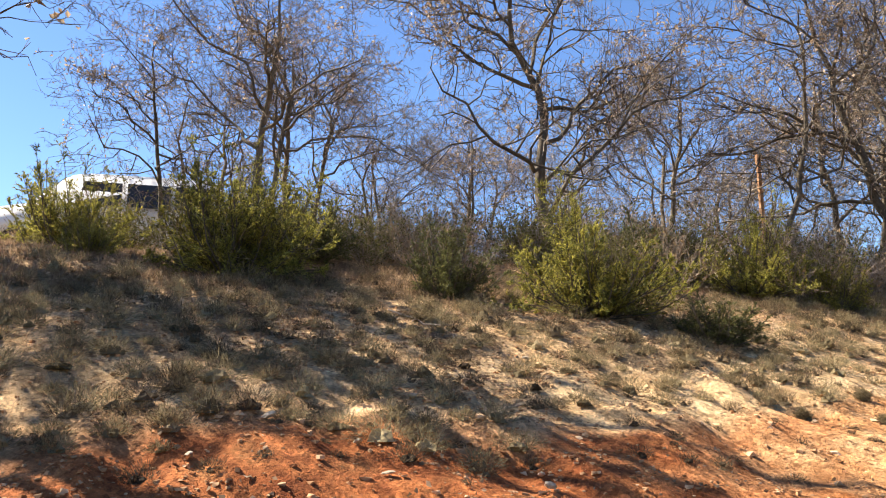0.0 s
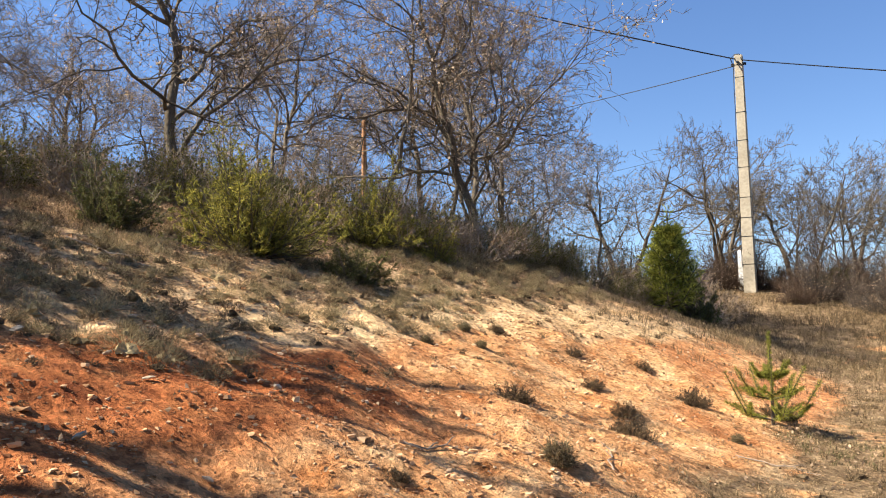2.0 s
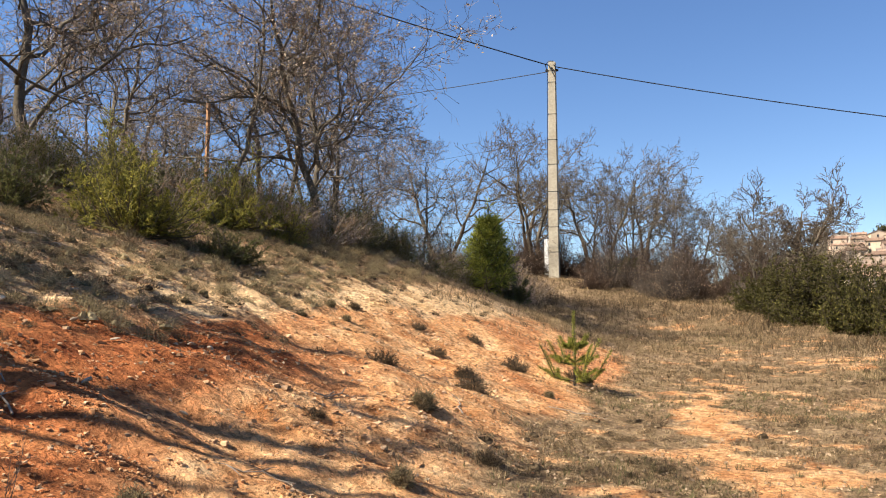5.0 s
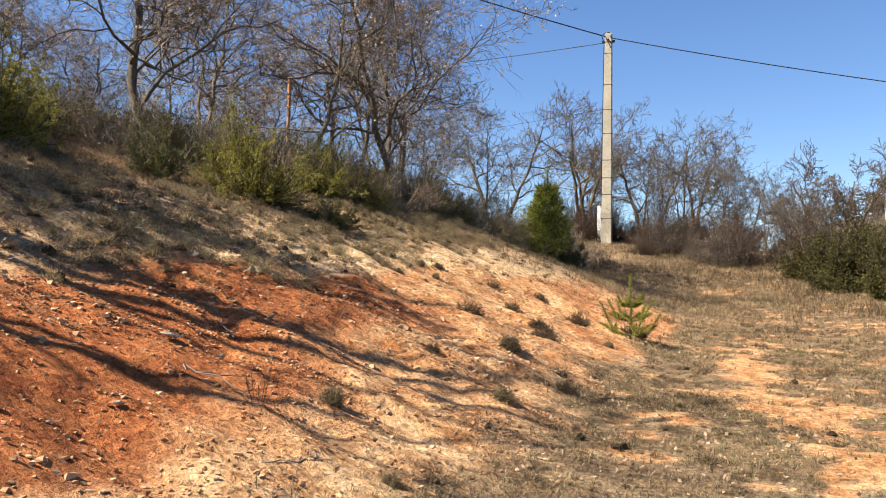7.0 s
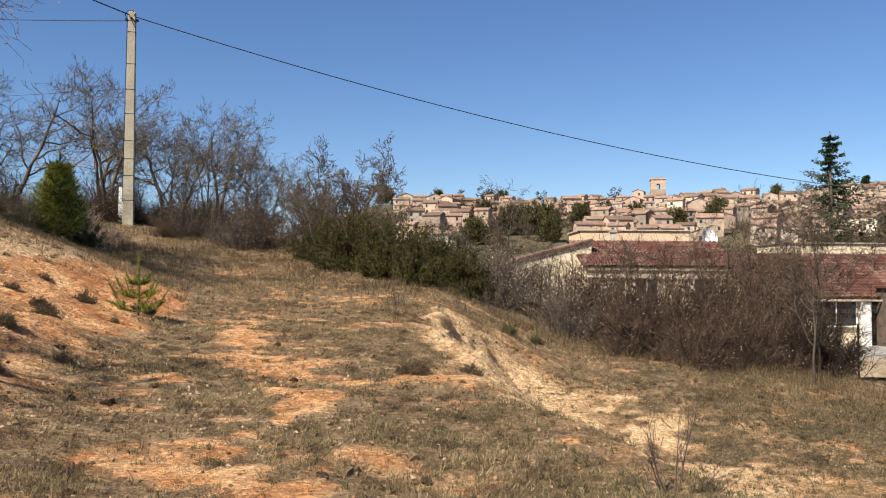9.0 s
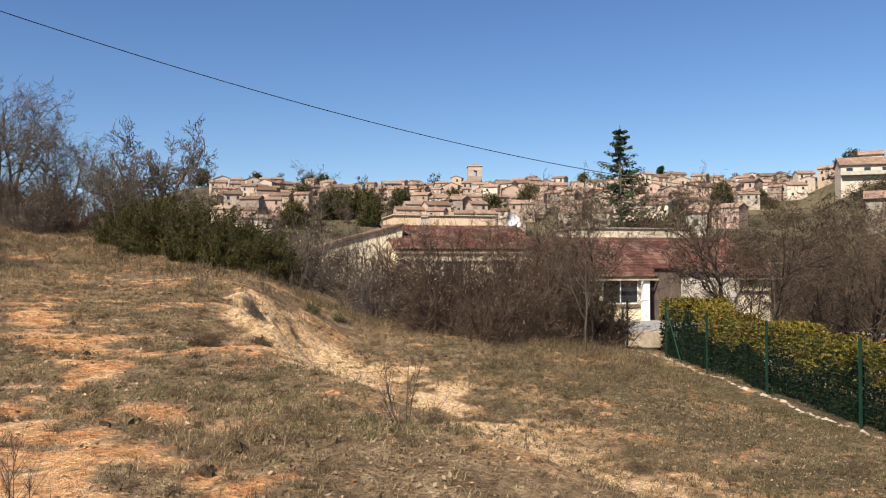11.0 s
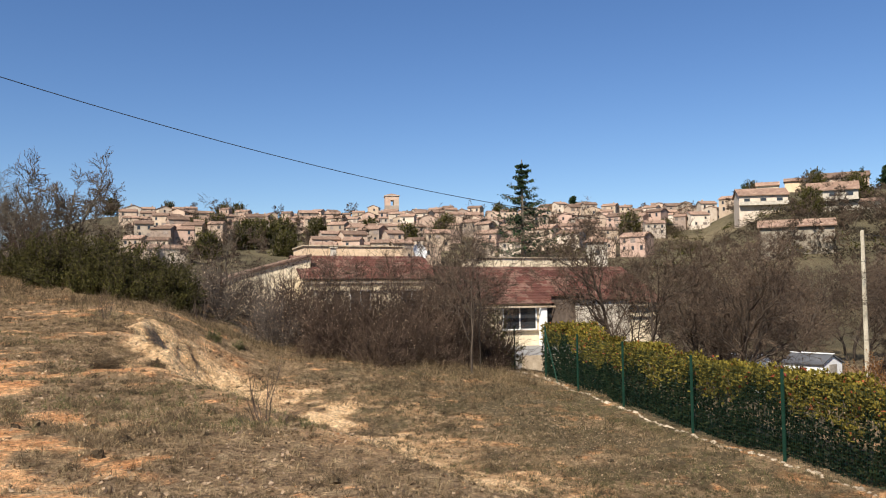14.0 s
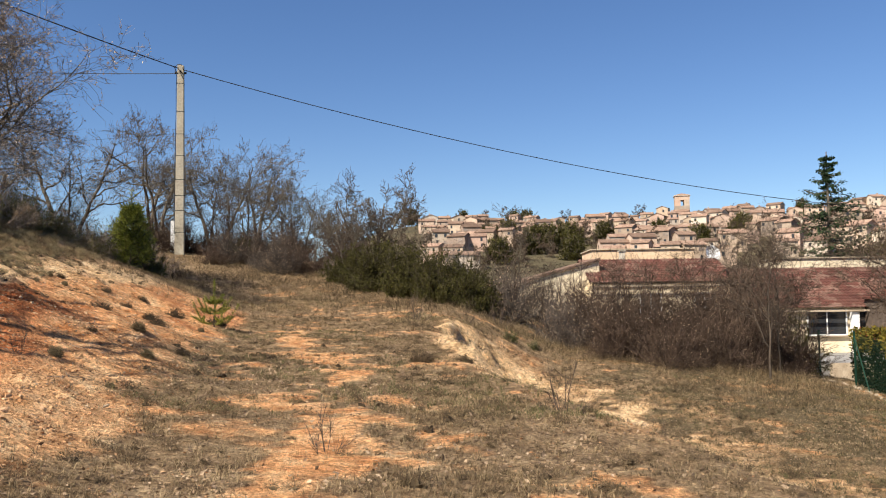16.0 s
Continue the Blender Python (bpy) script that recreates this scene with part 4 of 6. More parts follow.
while y < 25.5:
    s = r.uniform(0.07, 0.2)
    ob = new("stone", r.choice(pebble_forms[:3]))
    x = fence_x(y) - 0.12 + r.uniform(-0.05, 0.05) - 0.35 * (y > 22) * (y - 22) / 3.5
    ob.matrix_basis = Matrix.Translation((x, y, at_ground(x, y) - 0.12 * s)) @ Euler((r.uniform(-0.3, 0.3), r.uniform(-0.3, 0.3), r.uniform(0, 6))).to_matrix().to_4x4() @ Matrix.Scale(s, 4)
    ob.parent = edging
    y += s * r.uniform(0.55, 1.35)


# ---- houses ----
def rendered_wall():
    m, n, l, b = material("lime_render", 0.95)
    b.inputs["Specular IOR Level"].default_value = 0.1
    r = n.new("ShaderNodeObjectInfo").outputs["Random"]
    c = ramp(n, l, r, [(0.0, (0.4, 0.3, 0.21)), (0.17, (0.58, 0.45, 0.33)), (0.33, (0.5, 0.34, 0.26)), (0.5, (0.25, 0.2, 0.155)), (0.66, (0.68, 0.57, 0.45)), (0.83, (0.34, 0.26, 0.19)), (1.0, (0.52, 0.38, 0.28))])
    stain = noise_of(n, l, 0.35, 6, w=0.7)
    c = mix(n, l, 0.8, c, ramp(n, l, stain.outputs[0], [(0.3, (0.66, 0.62, 0.58)), (0.6, (1, 1, 1)), (0.8, (1.1, 1.08, 1.03))]), "MULTIPLY")
    grain = noise_of(n, l, 5, 4)
    c = mix(n, l, 0.4, c, ramp(n, l, grain.outputs[0], [(0.3, (0.75, 0.75, 0.75)), (0.7, (1.1, 1.1, 1.1))]), "MULTIPLY")
    l.new(c, b.inputs["Base Color"])
    bump(n, l, b, grain.outputs[0], 0.5, 0.03)
    return m


def tile_roof(name, colours, spread=0.3):
    m, n, l, b = material(name, 0.9)
    b.inputs["Specular IOR Level"].default_value = 0.12
    v = n.new("ShaderNodeTexVoronoi")
    v.inputs["Scale"].default_value = 2.6
    l.new(n.new("ShaderNodeTexCoord").outputs["Object"], v.inputs["Vector"])
    sep = n.new("ShaderNodeSeparateColor")
    l.new(v.outputs["Color"], sep.inputs[0])
    c = ramp(n, l, sep.outputs[0], [(k / (len(colours) - 1), col) for k, col in enumerate(colours)])
    big = noise_of(n, l, 0.5, 5)
    c = mix(n, l, 0.7, c, ramp(n, l, big.outputs[0], [(0.3, (0.62, 0.6, 0.58)), (0.65, (1.08, 1.05, 1.0))]), "MULTIPLY")
    hs, mr = n.new("ShaderNodeHueSaturation"), n.new("ShaderNodeMapRange")
    mr.inputs[3].default_value, mr.inputs[4].default_value = 1 - spread, 1 + spread
    l.new(n.new("ShaderNodeObjectInfo").outputs["Random"], mr.inputs[0])
    l.new(mr.outputs[0], hs.inputs["Value"])
    l.new(c, hs.inputs["Color"])
    l.new(hs.outputs[0], b.inputs["Base Color"])
    return m


RENDER = rendered_wall()
TILES = tile_roof("clay_canal_tiles", [(0.17, 0.108, 0.078), (0.26, 0.17, 0.122), (0.21, 0.132, 0.096), (0.34, 0.245, 0.178)], 0.38)
PALE_TILES = tile_roof("pale_salmon_tiles", [(0.31, 0.2, 0.145), (0.4, 0.27, 0.195), (0.35, 0.23, 0.165), (0.46, 0.34, 0.25)], 0.05)
RED_TILES = tile_roof("red_clay_tiles", [(0.075, 0.032, 0.025), (0.125, 0.052, 0.039), (0.095, 0.04, 0.031), (0.19, 0.115, 0.088), (0.105, 0.044, 0.033)], 0.06)
CREAM = varied("cream_render", (0.68, 0.55, 0.36), (0.78, 0.66, 0.47), 0.8, 0.95, 0, 0.004, 30)
PEACH = varied("peach_render", (0.6, 0.42, 0.26), (0.7, 0.52, 0.34), 0.7, 0.95, 0, 0.004, 30)
GREYWALL = varied("old_rubble_wall", (0.3, 0.26, 0.2), (0.58, 0.51, 0.41), 1.5, 0.95, 0, 0.03, 6)
OCHRE = varied("ochre_render", (0.24, 0.155, 0.075), (0.33, 0.22, 0.115), 0.7, 0.95, 0, 0.004, 30)


def gable_block(w, d, he, hr, deep=3.0):
    """Walls of a gabled house, the ridge along x, the front towards -y."""
    bm = bmesh.new()
    ends = []
    for x in (-w / 2, w / 2):
        ends.append([bm.verts.new((x, y, z)) for y, z in ((-d / 2, -deep), (d / 2, -deep), (d / 2, he), (0, hr), (-d / 2, he))])
    bm.faces.new(ends[0])
    bm.faces.new(ends[1][::-1])
    for a in range(5):
        b = (a + 1) % 5
        bm.faces.new((ends[0][b], ends[0][a], ends[1][a], ends[1][b]))
    bmesh.ops.recalc_face_normals(bm, faces=bm.faces[:])
    return bm


def roof_slab(w, d, he, hr, over=0.35, thick=0.16):
    bm = bmesh.new()
    k = (hr - he) / (d / 2)
    prof = [(-d / 2 - over, he - over * k), (0, hr), (d / 2 + over, he - over * k)]
    rows = []
    for x in (-w / 2 - over * 0.6, w / 2 + over * 0.6):
        rows.append([bm.verts.new((x, y, z + 0.01)) for y, z in prof] + [bm.verts.new((x, y, z + thick)) for y, z in prof[::-1]])
    bm.faces.new(rows[0])
    bm.faces.new(rows[1][::-1])
    for a in range(6):
        b = (a + 1) % 6
        bm.faces.new((rows[0][b], rows[0][a], rows[1][a], rows[1][b]))
    bmesh.ops.recalc_face_normals(bm, faces=bm.faces[:])
    return bm


def wavy_roof(w, d, he, hr, over, pitch=0.21, rows=0.36, thick=0.1):
    """A roof of barrel tiles, their courses stepped down both slopes."""
    slope = math.hypot(d / 2 + over, (hr - he) * (d / 2 + over) / (d / 2))
    nx, ny = int(w / pitch) * 6, max(3, int(slope / rows))
    xs = np.linspace(-w / 2, w / 2, nx + 1)
    wave = np.abs(np.sin(np.pi * (xs + w / 2) / pitch)) * 0.07
    k, half = (hr - he) / (d / 2), []
    for j in range(ny):
        half += [((d / 2 + over) * j / ny, 0.02), ((d / 2 + over) * (j + 1) / ny - 0.01, 0.065)]
    line = [(-y, lift) for y, lift in half[::-1]] + half
    verts = np.concatenate([np.stack([xs, np.full(nx + 1, y), hr - k * abs(y) + thick + lift + wave], -1) for y, lift in line])
    i = np.arange(len(line) - 1)[:, None] * (nx + 1) + np.arange(nx)[None]
    return verts, np.stack([i, i + 1, i + nx + 2, i + nx + 1], -1).reshape(-1, 4)


def opening(t, x0, x1, z0, z1, y, frame_look=None, shutter=None, bars=1):
    """A window in a front wall at y: frame, sill and dark panes."""
    fr = frame_look or WHITE
    w = part("window", boxes((x0, x1, y - 0.03, y + 0.02, z0, z1)), GLASS, t)
    part("window_frame", boxes((x0 - 0.06, x0, y - 0.06, y + 0.02, z0 - 0.06, z1 + 0.06), (x1, x1 + 0.06, y - 0.06, y + 0.02, z0 - 0.06, z1 + 0.06), (x0, x1, y - 0.06, y + 0.02, z1, z1 + 0.06), (x0, x1, y - 0.06, y + 0.02, z0 - 0.06, z0),
         *[(x0 + (x1 - x0) * (k + 1) / (bars + 1) - 0.03, x0 + (x1 - x0) * (k + 1) / (bars + 1) + 0.03, y - 0.05, y + 0.02, z0, z1) for k in range(bars)]), fr, w)
    part("window_sill", boxes((x0 - 0.12, x1 + 0.12, y - 0.16, y + 0.02, z0 - 0.13, z0 - 0.061), bevel=0.01), PALE_STONE, w)


# the low house with the red roof, behind the thicket
a = thing("house", "low house with a red tiled roof and pale walls", "house", m=pose(11.4, 47.0, 0))
part("wall", gable_block(7.2, 7.0, 2.45, 3.75, 4.5), CREAM, a)
part("roof", mesh_of("roof", *wavy_roof(7.7, 7.0, 2.45, 3.75, 0.3), RED_TILES), None, a, "weathered red barrel tiles")
part("gutter", boxes((-3.85, 3.85, -3.9, -3.8, 2.28, 2.38), bevel=0.02), PALE_STONE, a)
for x in (-1.2, 1.6):
    opening(a, x, x + 1.0, 0.7, 1.9, -3.5)
b = thing("house_wing", "cream rendered house wing with a sloping top", "house", m=pose(6.1, 46.2, 0, 0, 0, 6))
bm = bmesh.new()
prof = [(-2.5, -4.5), (2.1, -4.5), (2.1, 3.75), (-1.5, 2.75), (-2.5, 2.35)]
f = bm.faces.new([bm.verts.new((x, -1.5, z)) for x, z in prof])
r_ = bmesh.ops.extrude_face_region(bm, geom=[f])
bmesh.ops.translate(bm, vec=(0, 3.0, 0), verts=[g for g in r_["geom"] if isinstance(g, bmesh.types.BMVert)])
bmesh.ops.recalc_face_normals(bm, faces=bm.faces[:])
part("wall", bm, CREAM, b)
bm = bmesh.new()
prof = [(2.15, 3.76), (-1.5, 2.77), (-2.7, 2.28), (-2.7, 2.4), (-1.5, 2.92), (2.15, 3.9)]
f = bm.faces.new([bm.verts.new((x, -1.62, z)) for x, z in prof])
r_ = bmesh.ops.extrude_face_region(bm, geom=[f])
bmesh.ops.translate(bm, vec=(0, 3.2, 0), verts=[g for g in r_["geom"] if isinstance(g, bmesh.types.BMVert)])
bmesh.ops.recalc_face_normals(bm, faces=bm.faces[:])
part("roof", bm, TILES, b)
opening(b, -1.7, -0.7, -0.6, 0.7, -1.5)
c = thing("house", "flat-fronted peach house behind a red roof", "house", m=pose(12.9, 56.0, 0))
part("wall", boxes((-3.3, 3.3, -2.0, 2.0, -5, 4.85)), PEACH, c)
part("coping", boxes((-3.4, 3.4, -2.1, 2.1, 4.854, 4.95), bevel=0.02), PALE_STONE, c)
part("chimney", boxes((-2.05, -1.75, -4.6, -4.2, 2.0, 4.6), (-2.12, -1.68, -4.67, -4.13, 4.604, 4.68), bevel=0.01), GREYWALL, c, "slim dark chimney")
# the house with the glazed porch
d = thing("house", "long low house with a glazed porch and red roof", "house", m=pose(21.3, 45.9, 0))
part("wall", gable_block(12.4, 9.0, 1.12, 3.1, 4.5), CREAM, d)
part("roof", mesh_of("roof", *wavy_roof(13.0, 9.0, 1.12, 3.1, 0.45), RED_TILES), None, d, "dark red barrel tiles")
part("gutter", boxes((-6.5, 6.5, -5.06, -4.96, 0.9, 1.0), bevel=0.02), PALE_STONE, d)
opening(d, -3.4, -1.55, -0.2, 0.95, -4.5, bars=1)
part("pillar", boxes((-1.4, -1.05, -4.95, -4.6, -3.0, 0.9), bevel=0.02), WHITE, d, "white porch pillar")
opening(d, -0.95, 0.1, -1.5, 0.9, -4.5, bars=0)
e = thing("house", "long cream wall of a house behind a red roof", "house", m=pose(24.1, 52.0, 0))
part("wall", boxes((-3.8, 3.8, -1.8, 1.8, -5, 3.95)), CREAM, e)
part("coping", boxes((-3.9, 3.9, -1.9, 1.9, 3.954, 4.05), bevel=0.02), PALE_STONE, e)
paving = thing("paved_terrace", "grey concrete terrace before a glazed porch", "terrace", m=pose(18.4, 37.6, -1.1), kind="structure")
part("slab", boxes((-3.0, 2.7, -3.8, 3.78, -0.6, 0.0), bevel=0.02), varied("grey_paving", (0.2, 0.185, 0.165), (0.34, 0.32, 0.29), 2.0, 0.9, 0, 0.004, 20), paving)
part("kerb", boxes((-3.0, 2.7, -4.0, -3.804, -0.6, 0.08), bevel=0.02), PALE_STONE, paving, "pale stone kerb")
annex = thing("stone_annex", "small rubble stone outbuilding with a lean-to roof", "outbuilding", m=pose(22.2, 39.3, 0, 0, 0, -8))
part("wall", boxes((-1.2, 1.3, -1.3, 1.4, -4.5, 1.3)), GREYWALL, annex)
part("roof", boxes((-1.4, 1.5, -1.5, 1.5, 1.304, 1.42), bevel=0.02), RED_TILES, annex)
annex2 = thing("brick_lean_to", "dark lean-to with a sloping tiled roof", "outbuilding", m=pose(21.1, 40.2, 0, 0, 0, 0))
bm = boxes((-0.4, 0.4, -1.0, 1.15, -4.5, 1.5))
part("wall", bm, varied("brown_planks", (0.06, 0.045, 0.035), (0.15, 0.11, 0.08), 3, 0.9), annex2)
part("roof", boxes((-0.55, 0.55, -1.2, 1.15, 1.504, 1.62), bevel=0.02), RED_TILES, annex2)
tower_house = thing("dovecote", "narrow stone dovecote with a hipped tile roof", "dovecote", m=pose(40.6, 71.2, 0, 0, 0, -20))
part("wall", boxes((-0.95, 0.95, -0.95, 0.95, -8, 6.5)), GREYWALL, tower_house)
bm = bmesh.new()
bmesh.ops.create_cone(bm, cap_ends=True, segments=4, radius1=1.65, radius2=0.1, depth=0.9, matrix=Matrix.Translation((0, 0, 6.96)) @ Matrix.Rotation(radians(45), 4, "Z"))
part("roof", bm, TILES, tower_house)
for z in (3.2, 5.3):
    part("window", boxes((-0.2, 0.2, -0.98, -0.94, z, z + 0.55)), GLASS, tower_house)
dish = thing("satellite_dish", "pale satellite dish above a roof", "satellite dish", m=pose(16.6, 50.5, 4.6, 70, 0, 20))
bm = bmesh.new()
bmesh.ops.create_uvsphere(bm, u_segments=24, v_segments=12, radius=0.75)
bmesh.ops.delete(bm, geom=[q for q in bm.verts if q.co.z > -0.45], context="VERTS")
part("reflector", bm, WHITE, dish, smooth=True)
part("mast", boxes((-0.03, 0.03, -0.03, 0.03, -2.4, -0.7)), STEEL, dish)
# sheds and the house with the pale tiled roof, beyond the hedge
SHED_ROOF = varied("grey_felt", (0.05, 0.05, 0.055), (0.11, 0.11, 0.115), 2, 0.8)


def shed(x, y, z, w, l_, turn, label):
    t = thing("garden_shed", label, "shed", "garden sheds", pose(x, y, z, 0, 0, turn))
    part("wall", gable_block(l_, w, 0, w * 0.22, 3.5), WHITE, t)
    part("roof", roof_slab(l_, w, 0, w * 0.22, 0.12, 0.07), SHED_ROOF, t)
    part("ridge", boxes((-l_ / 2 - 0.1, l_ / 2 + 0.1, -0.08, 0.08, w * 0.22 + 0.08, w * 0.22 + 0.13)), WHITE, t, "white ridge strip")
    part("door", boxes((l_ / 2 + 0.003, l_ / 2 + 0.03, -0.35, 0.35, -1.9, -0.05), bevel=0.005), GREYWOOD, t)
    return t


shed(32.6, 35.4, -2.05, 1.7, 2.2, -75, "small white garden shed with a dark roof")
shed(29.9, 36.9, -2.1, 1.5, 2.0, -72, "low white garden shed half hidden by a hedge")
right = thing("house", "ochre house with a pale hipped tile roof", "house", m=pose(32.6, 21.2, -2.15, 0, 0, -65))
part("wall", gable_block(9.0, 8.0, 0, 1.2, 4.0), OCHRE, right)
part("roof", mesh_of("roof", *wavy_roof(9.8, 8.0, 0, 1.25, 0.4), PALE_TILES), None, right, "pale salmon barrel tiles")
shedpole = concrete_pole(7.6, 0.23, 0.16, (2.0, 4.0, 6.0), "slim weathered concrete utility pole above gardens")
shedpole.matrix_basis = pose(34.7, 33.9, -2.9, 0, 0, 30)
cable("thin dark cable over the gardens", (34.7, 33.9, 4.5), (75, 28, 5.0), 1.2, 0.016)


# ---- the village ----
def village_forms():
    forms = []
    for k, (w, d, he, hr) in enumerate(((8, 8, 6.2, 7.6), (10, 8, 7.4, 9.0), (7, 7, 8.2, 9.5), (12, 8, 5.6, 7.0), (9, 9, 6.8, 8.4), (6.5, 7, 7.0, 8.2))):
        wall, roof = gable_block(w, d, he, hr, 5.0), roof_slab(w, d, he, hr, 0.45, 0.25)
        ms = []
        for nm, bm, mat in (("wall", wall, RENDER), ("roof", roof, TILES)):
            me = bpy.data.meshes.new(nm)
            bm.to_mesh(me)
            bm.free()
            me.materials.append(mat)
            ms.append(me)
        forms.append((w, d, he, hr, *ms))
    return forms


FORMS = village_forms()
SHUT = varied("faded_shutters", (0.12, 0.09, 0.07), (0.3, 0.24, 0.2), 2, 0.8, 0.4)


def small_mesh(name, bm, mat):
    me = bpy.data.meshes.new(name)
    bm.to_mesh(me)
    bm.free()
    me.materials.append(mat)
    return me


PANE = small_mesh("window", boxes((-0.5, 0.5, -0.05, 0.05, -0.75, 0.75)), GLASS)
SHUTTERED = small_mesh("window", boxes((-0.95, -0.45, -0.06, 0.06, -0.8, 0.8), (0.45, 0.95, -0.06, 0.06, -0.8, 0.8), (-0.45, 0.45, -0.04, 0.04, -0.75, 0.75)), SHUT)
STACK = small_mesh("chimney", boxes((-0.4, 0.4, -0.3, 0.3, -1.0, 1.1), (-0.46, 0.46, -0.36, 0.36, 1.1, 1.25)), RENDER)
VILLAGE = ("old stone village house with a clay tile roof", "cream rendered village house with small dark windows", "ochre village house with faded shutters", "tall narrow village house with a tiled roof")


def village_house(x, y, z, form, turn, rng, label, size=1.0):
    w, d, he, hr, wall, roof = FORMS[form]
    t = thing("village_house", label, "house", "houses of the village", Matrix.Translation((x, y, z)) @ Matrix.Rotation(radians(turn), 4, "Z") @ Matrix.Scale(size, 4))
    part("wall", wall, None, t)
    part("roof", roof, None, t)
    cols, rows = max(2, int(w / 3.2)), 2 if he > 6 else 1
    for j in range(rows):
        for i in range(cols):
            if rng.random() < 0.22:
                continue
            ob = part("window", rng.choice((PANE, PANE, SHUTTERED)), None, t)
            ob.matrix_basis = Matrix.Translation((-w / 2 + (i + 0.5) * w / cols + rng.uniform(-0.3, 0.3), -d / 2 - 0.02, he - 1.5 - 2.7 * j)) @ Matrix.Diagonal((rng.uniform(0.8, 1.1), 1, rng.uniform(0.75, 1.1), 1))
    for s in (-1, 1):
        if rng.random() < 0.6:
            ob = part("window", PANE, None, t)
            ob.matrix_basis = Matrix.Translation((s * (w / 2 + 0.02), rng.uniform(-1, 1), he - 1.6)) @ Matrix.Rotation(radians(90), 4, "Z")
    if rng.random() < 0.5:
        ob = part("chimney", STACK, None, t)
        ob.matrix_basis = Matrix.Translation((rng.uniform(-w / 3, w / 3), rng.uniform(0.3, 1.5), hr - 0.3))
    return t


r = random.Random(12)
gaps = ((7.0, 262, 4.0), (9.0, 290, 2.5), (4.5, 235, 3))
for ring, rad in enumerate((222, 246, 270, 295, 320, 345, 370, 394)):
    a = -2.5 + r.uniform(0, 1)
    while a < (38 if rad < 345 else 35):
        step_ = r.uniform(5.0, 8.2) / rad * 57.3
        a += step_
        if any(abs(a - g) < w_ and abs(rad - gr) < 20 for g, gr, w_ in gaps) or (a > 20 and r.random() < 0.25) or (a > 30 and rad < 290 and r.random() < 0.5) or (a > 34 and rad < 285) or (rad < 240 and r.random() < 0.35):
            continue
        q = rad + r.uniform(-8, 8)
        x, y = q * math.sin(radians(a)), q * math.cos(radians(a))
        village_house(x, y, float(height(x, y, False)) - 0.3, r.randrange(6), -a + r.choice((0, 0, 0, 90)) + r.uniform(-28, 28), r, r.choice(VILLAGE), r.uniform(0.56, 0.82))

tower = thing("church_tower", "square stone bell tower with a low tiled roof", "tower", m=pose(108.4, 378, float(height(108.4, 378, False)) - 2.6, 0, 0, -12))
part("shaft", boxes((-3.2, 3.2, -3.2, 3.2, -5, 9.6)), RENDER, tower)
for x0, x1, y0, y1 in ((-3.2, -0.75, -3.2, -0.75), (0.75, 3.2, -3.2, -0.75), (-3.2, -0.75, 0.75, 3.2), (0.75, 3.2, 0.75, 3.2)):
    part("belfry_pier", boxes((x0, x1, y0, y1, 9.604, 12.2)), RENDER, tower)
part("lintel", boxes((-3.25, 3.25, -3.25, 3.25, 12.204, 14.0)), RENDER, tower)
part("cornice", boxes((-3.6, 3.6, -3.6, 3.6, 14.004, 14.4), bevel=0.08), RENDER, tower)
bm = bmesh.new()
bmesh.ops.create_cone(bm, cap_ends=True, segments=4, radius1=5.0, radius2=0.2, depth=1.2, matrix=Matrix.Translation((0, 0, 15.0)) @ Matrix.Rotation(radians(45), 4, "Z"))
part("roof", bm, TILES, tower)

OLDSTONE = varied("old_grey_stone", (0.17, 0.14, 0.105), (0.33, 0.28, 0.21), 1.2, 0.95, 0, 0.03, 6)
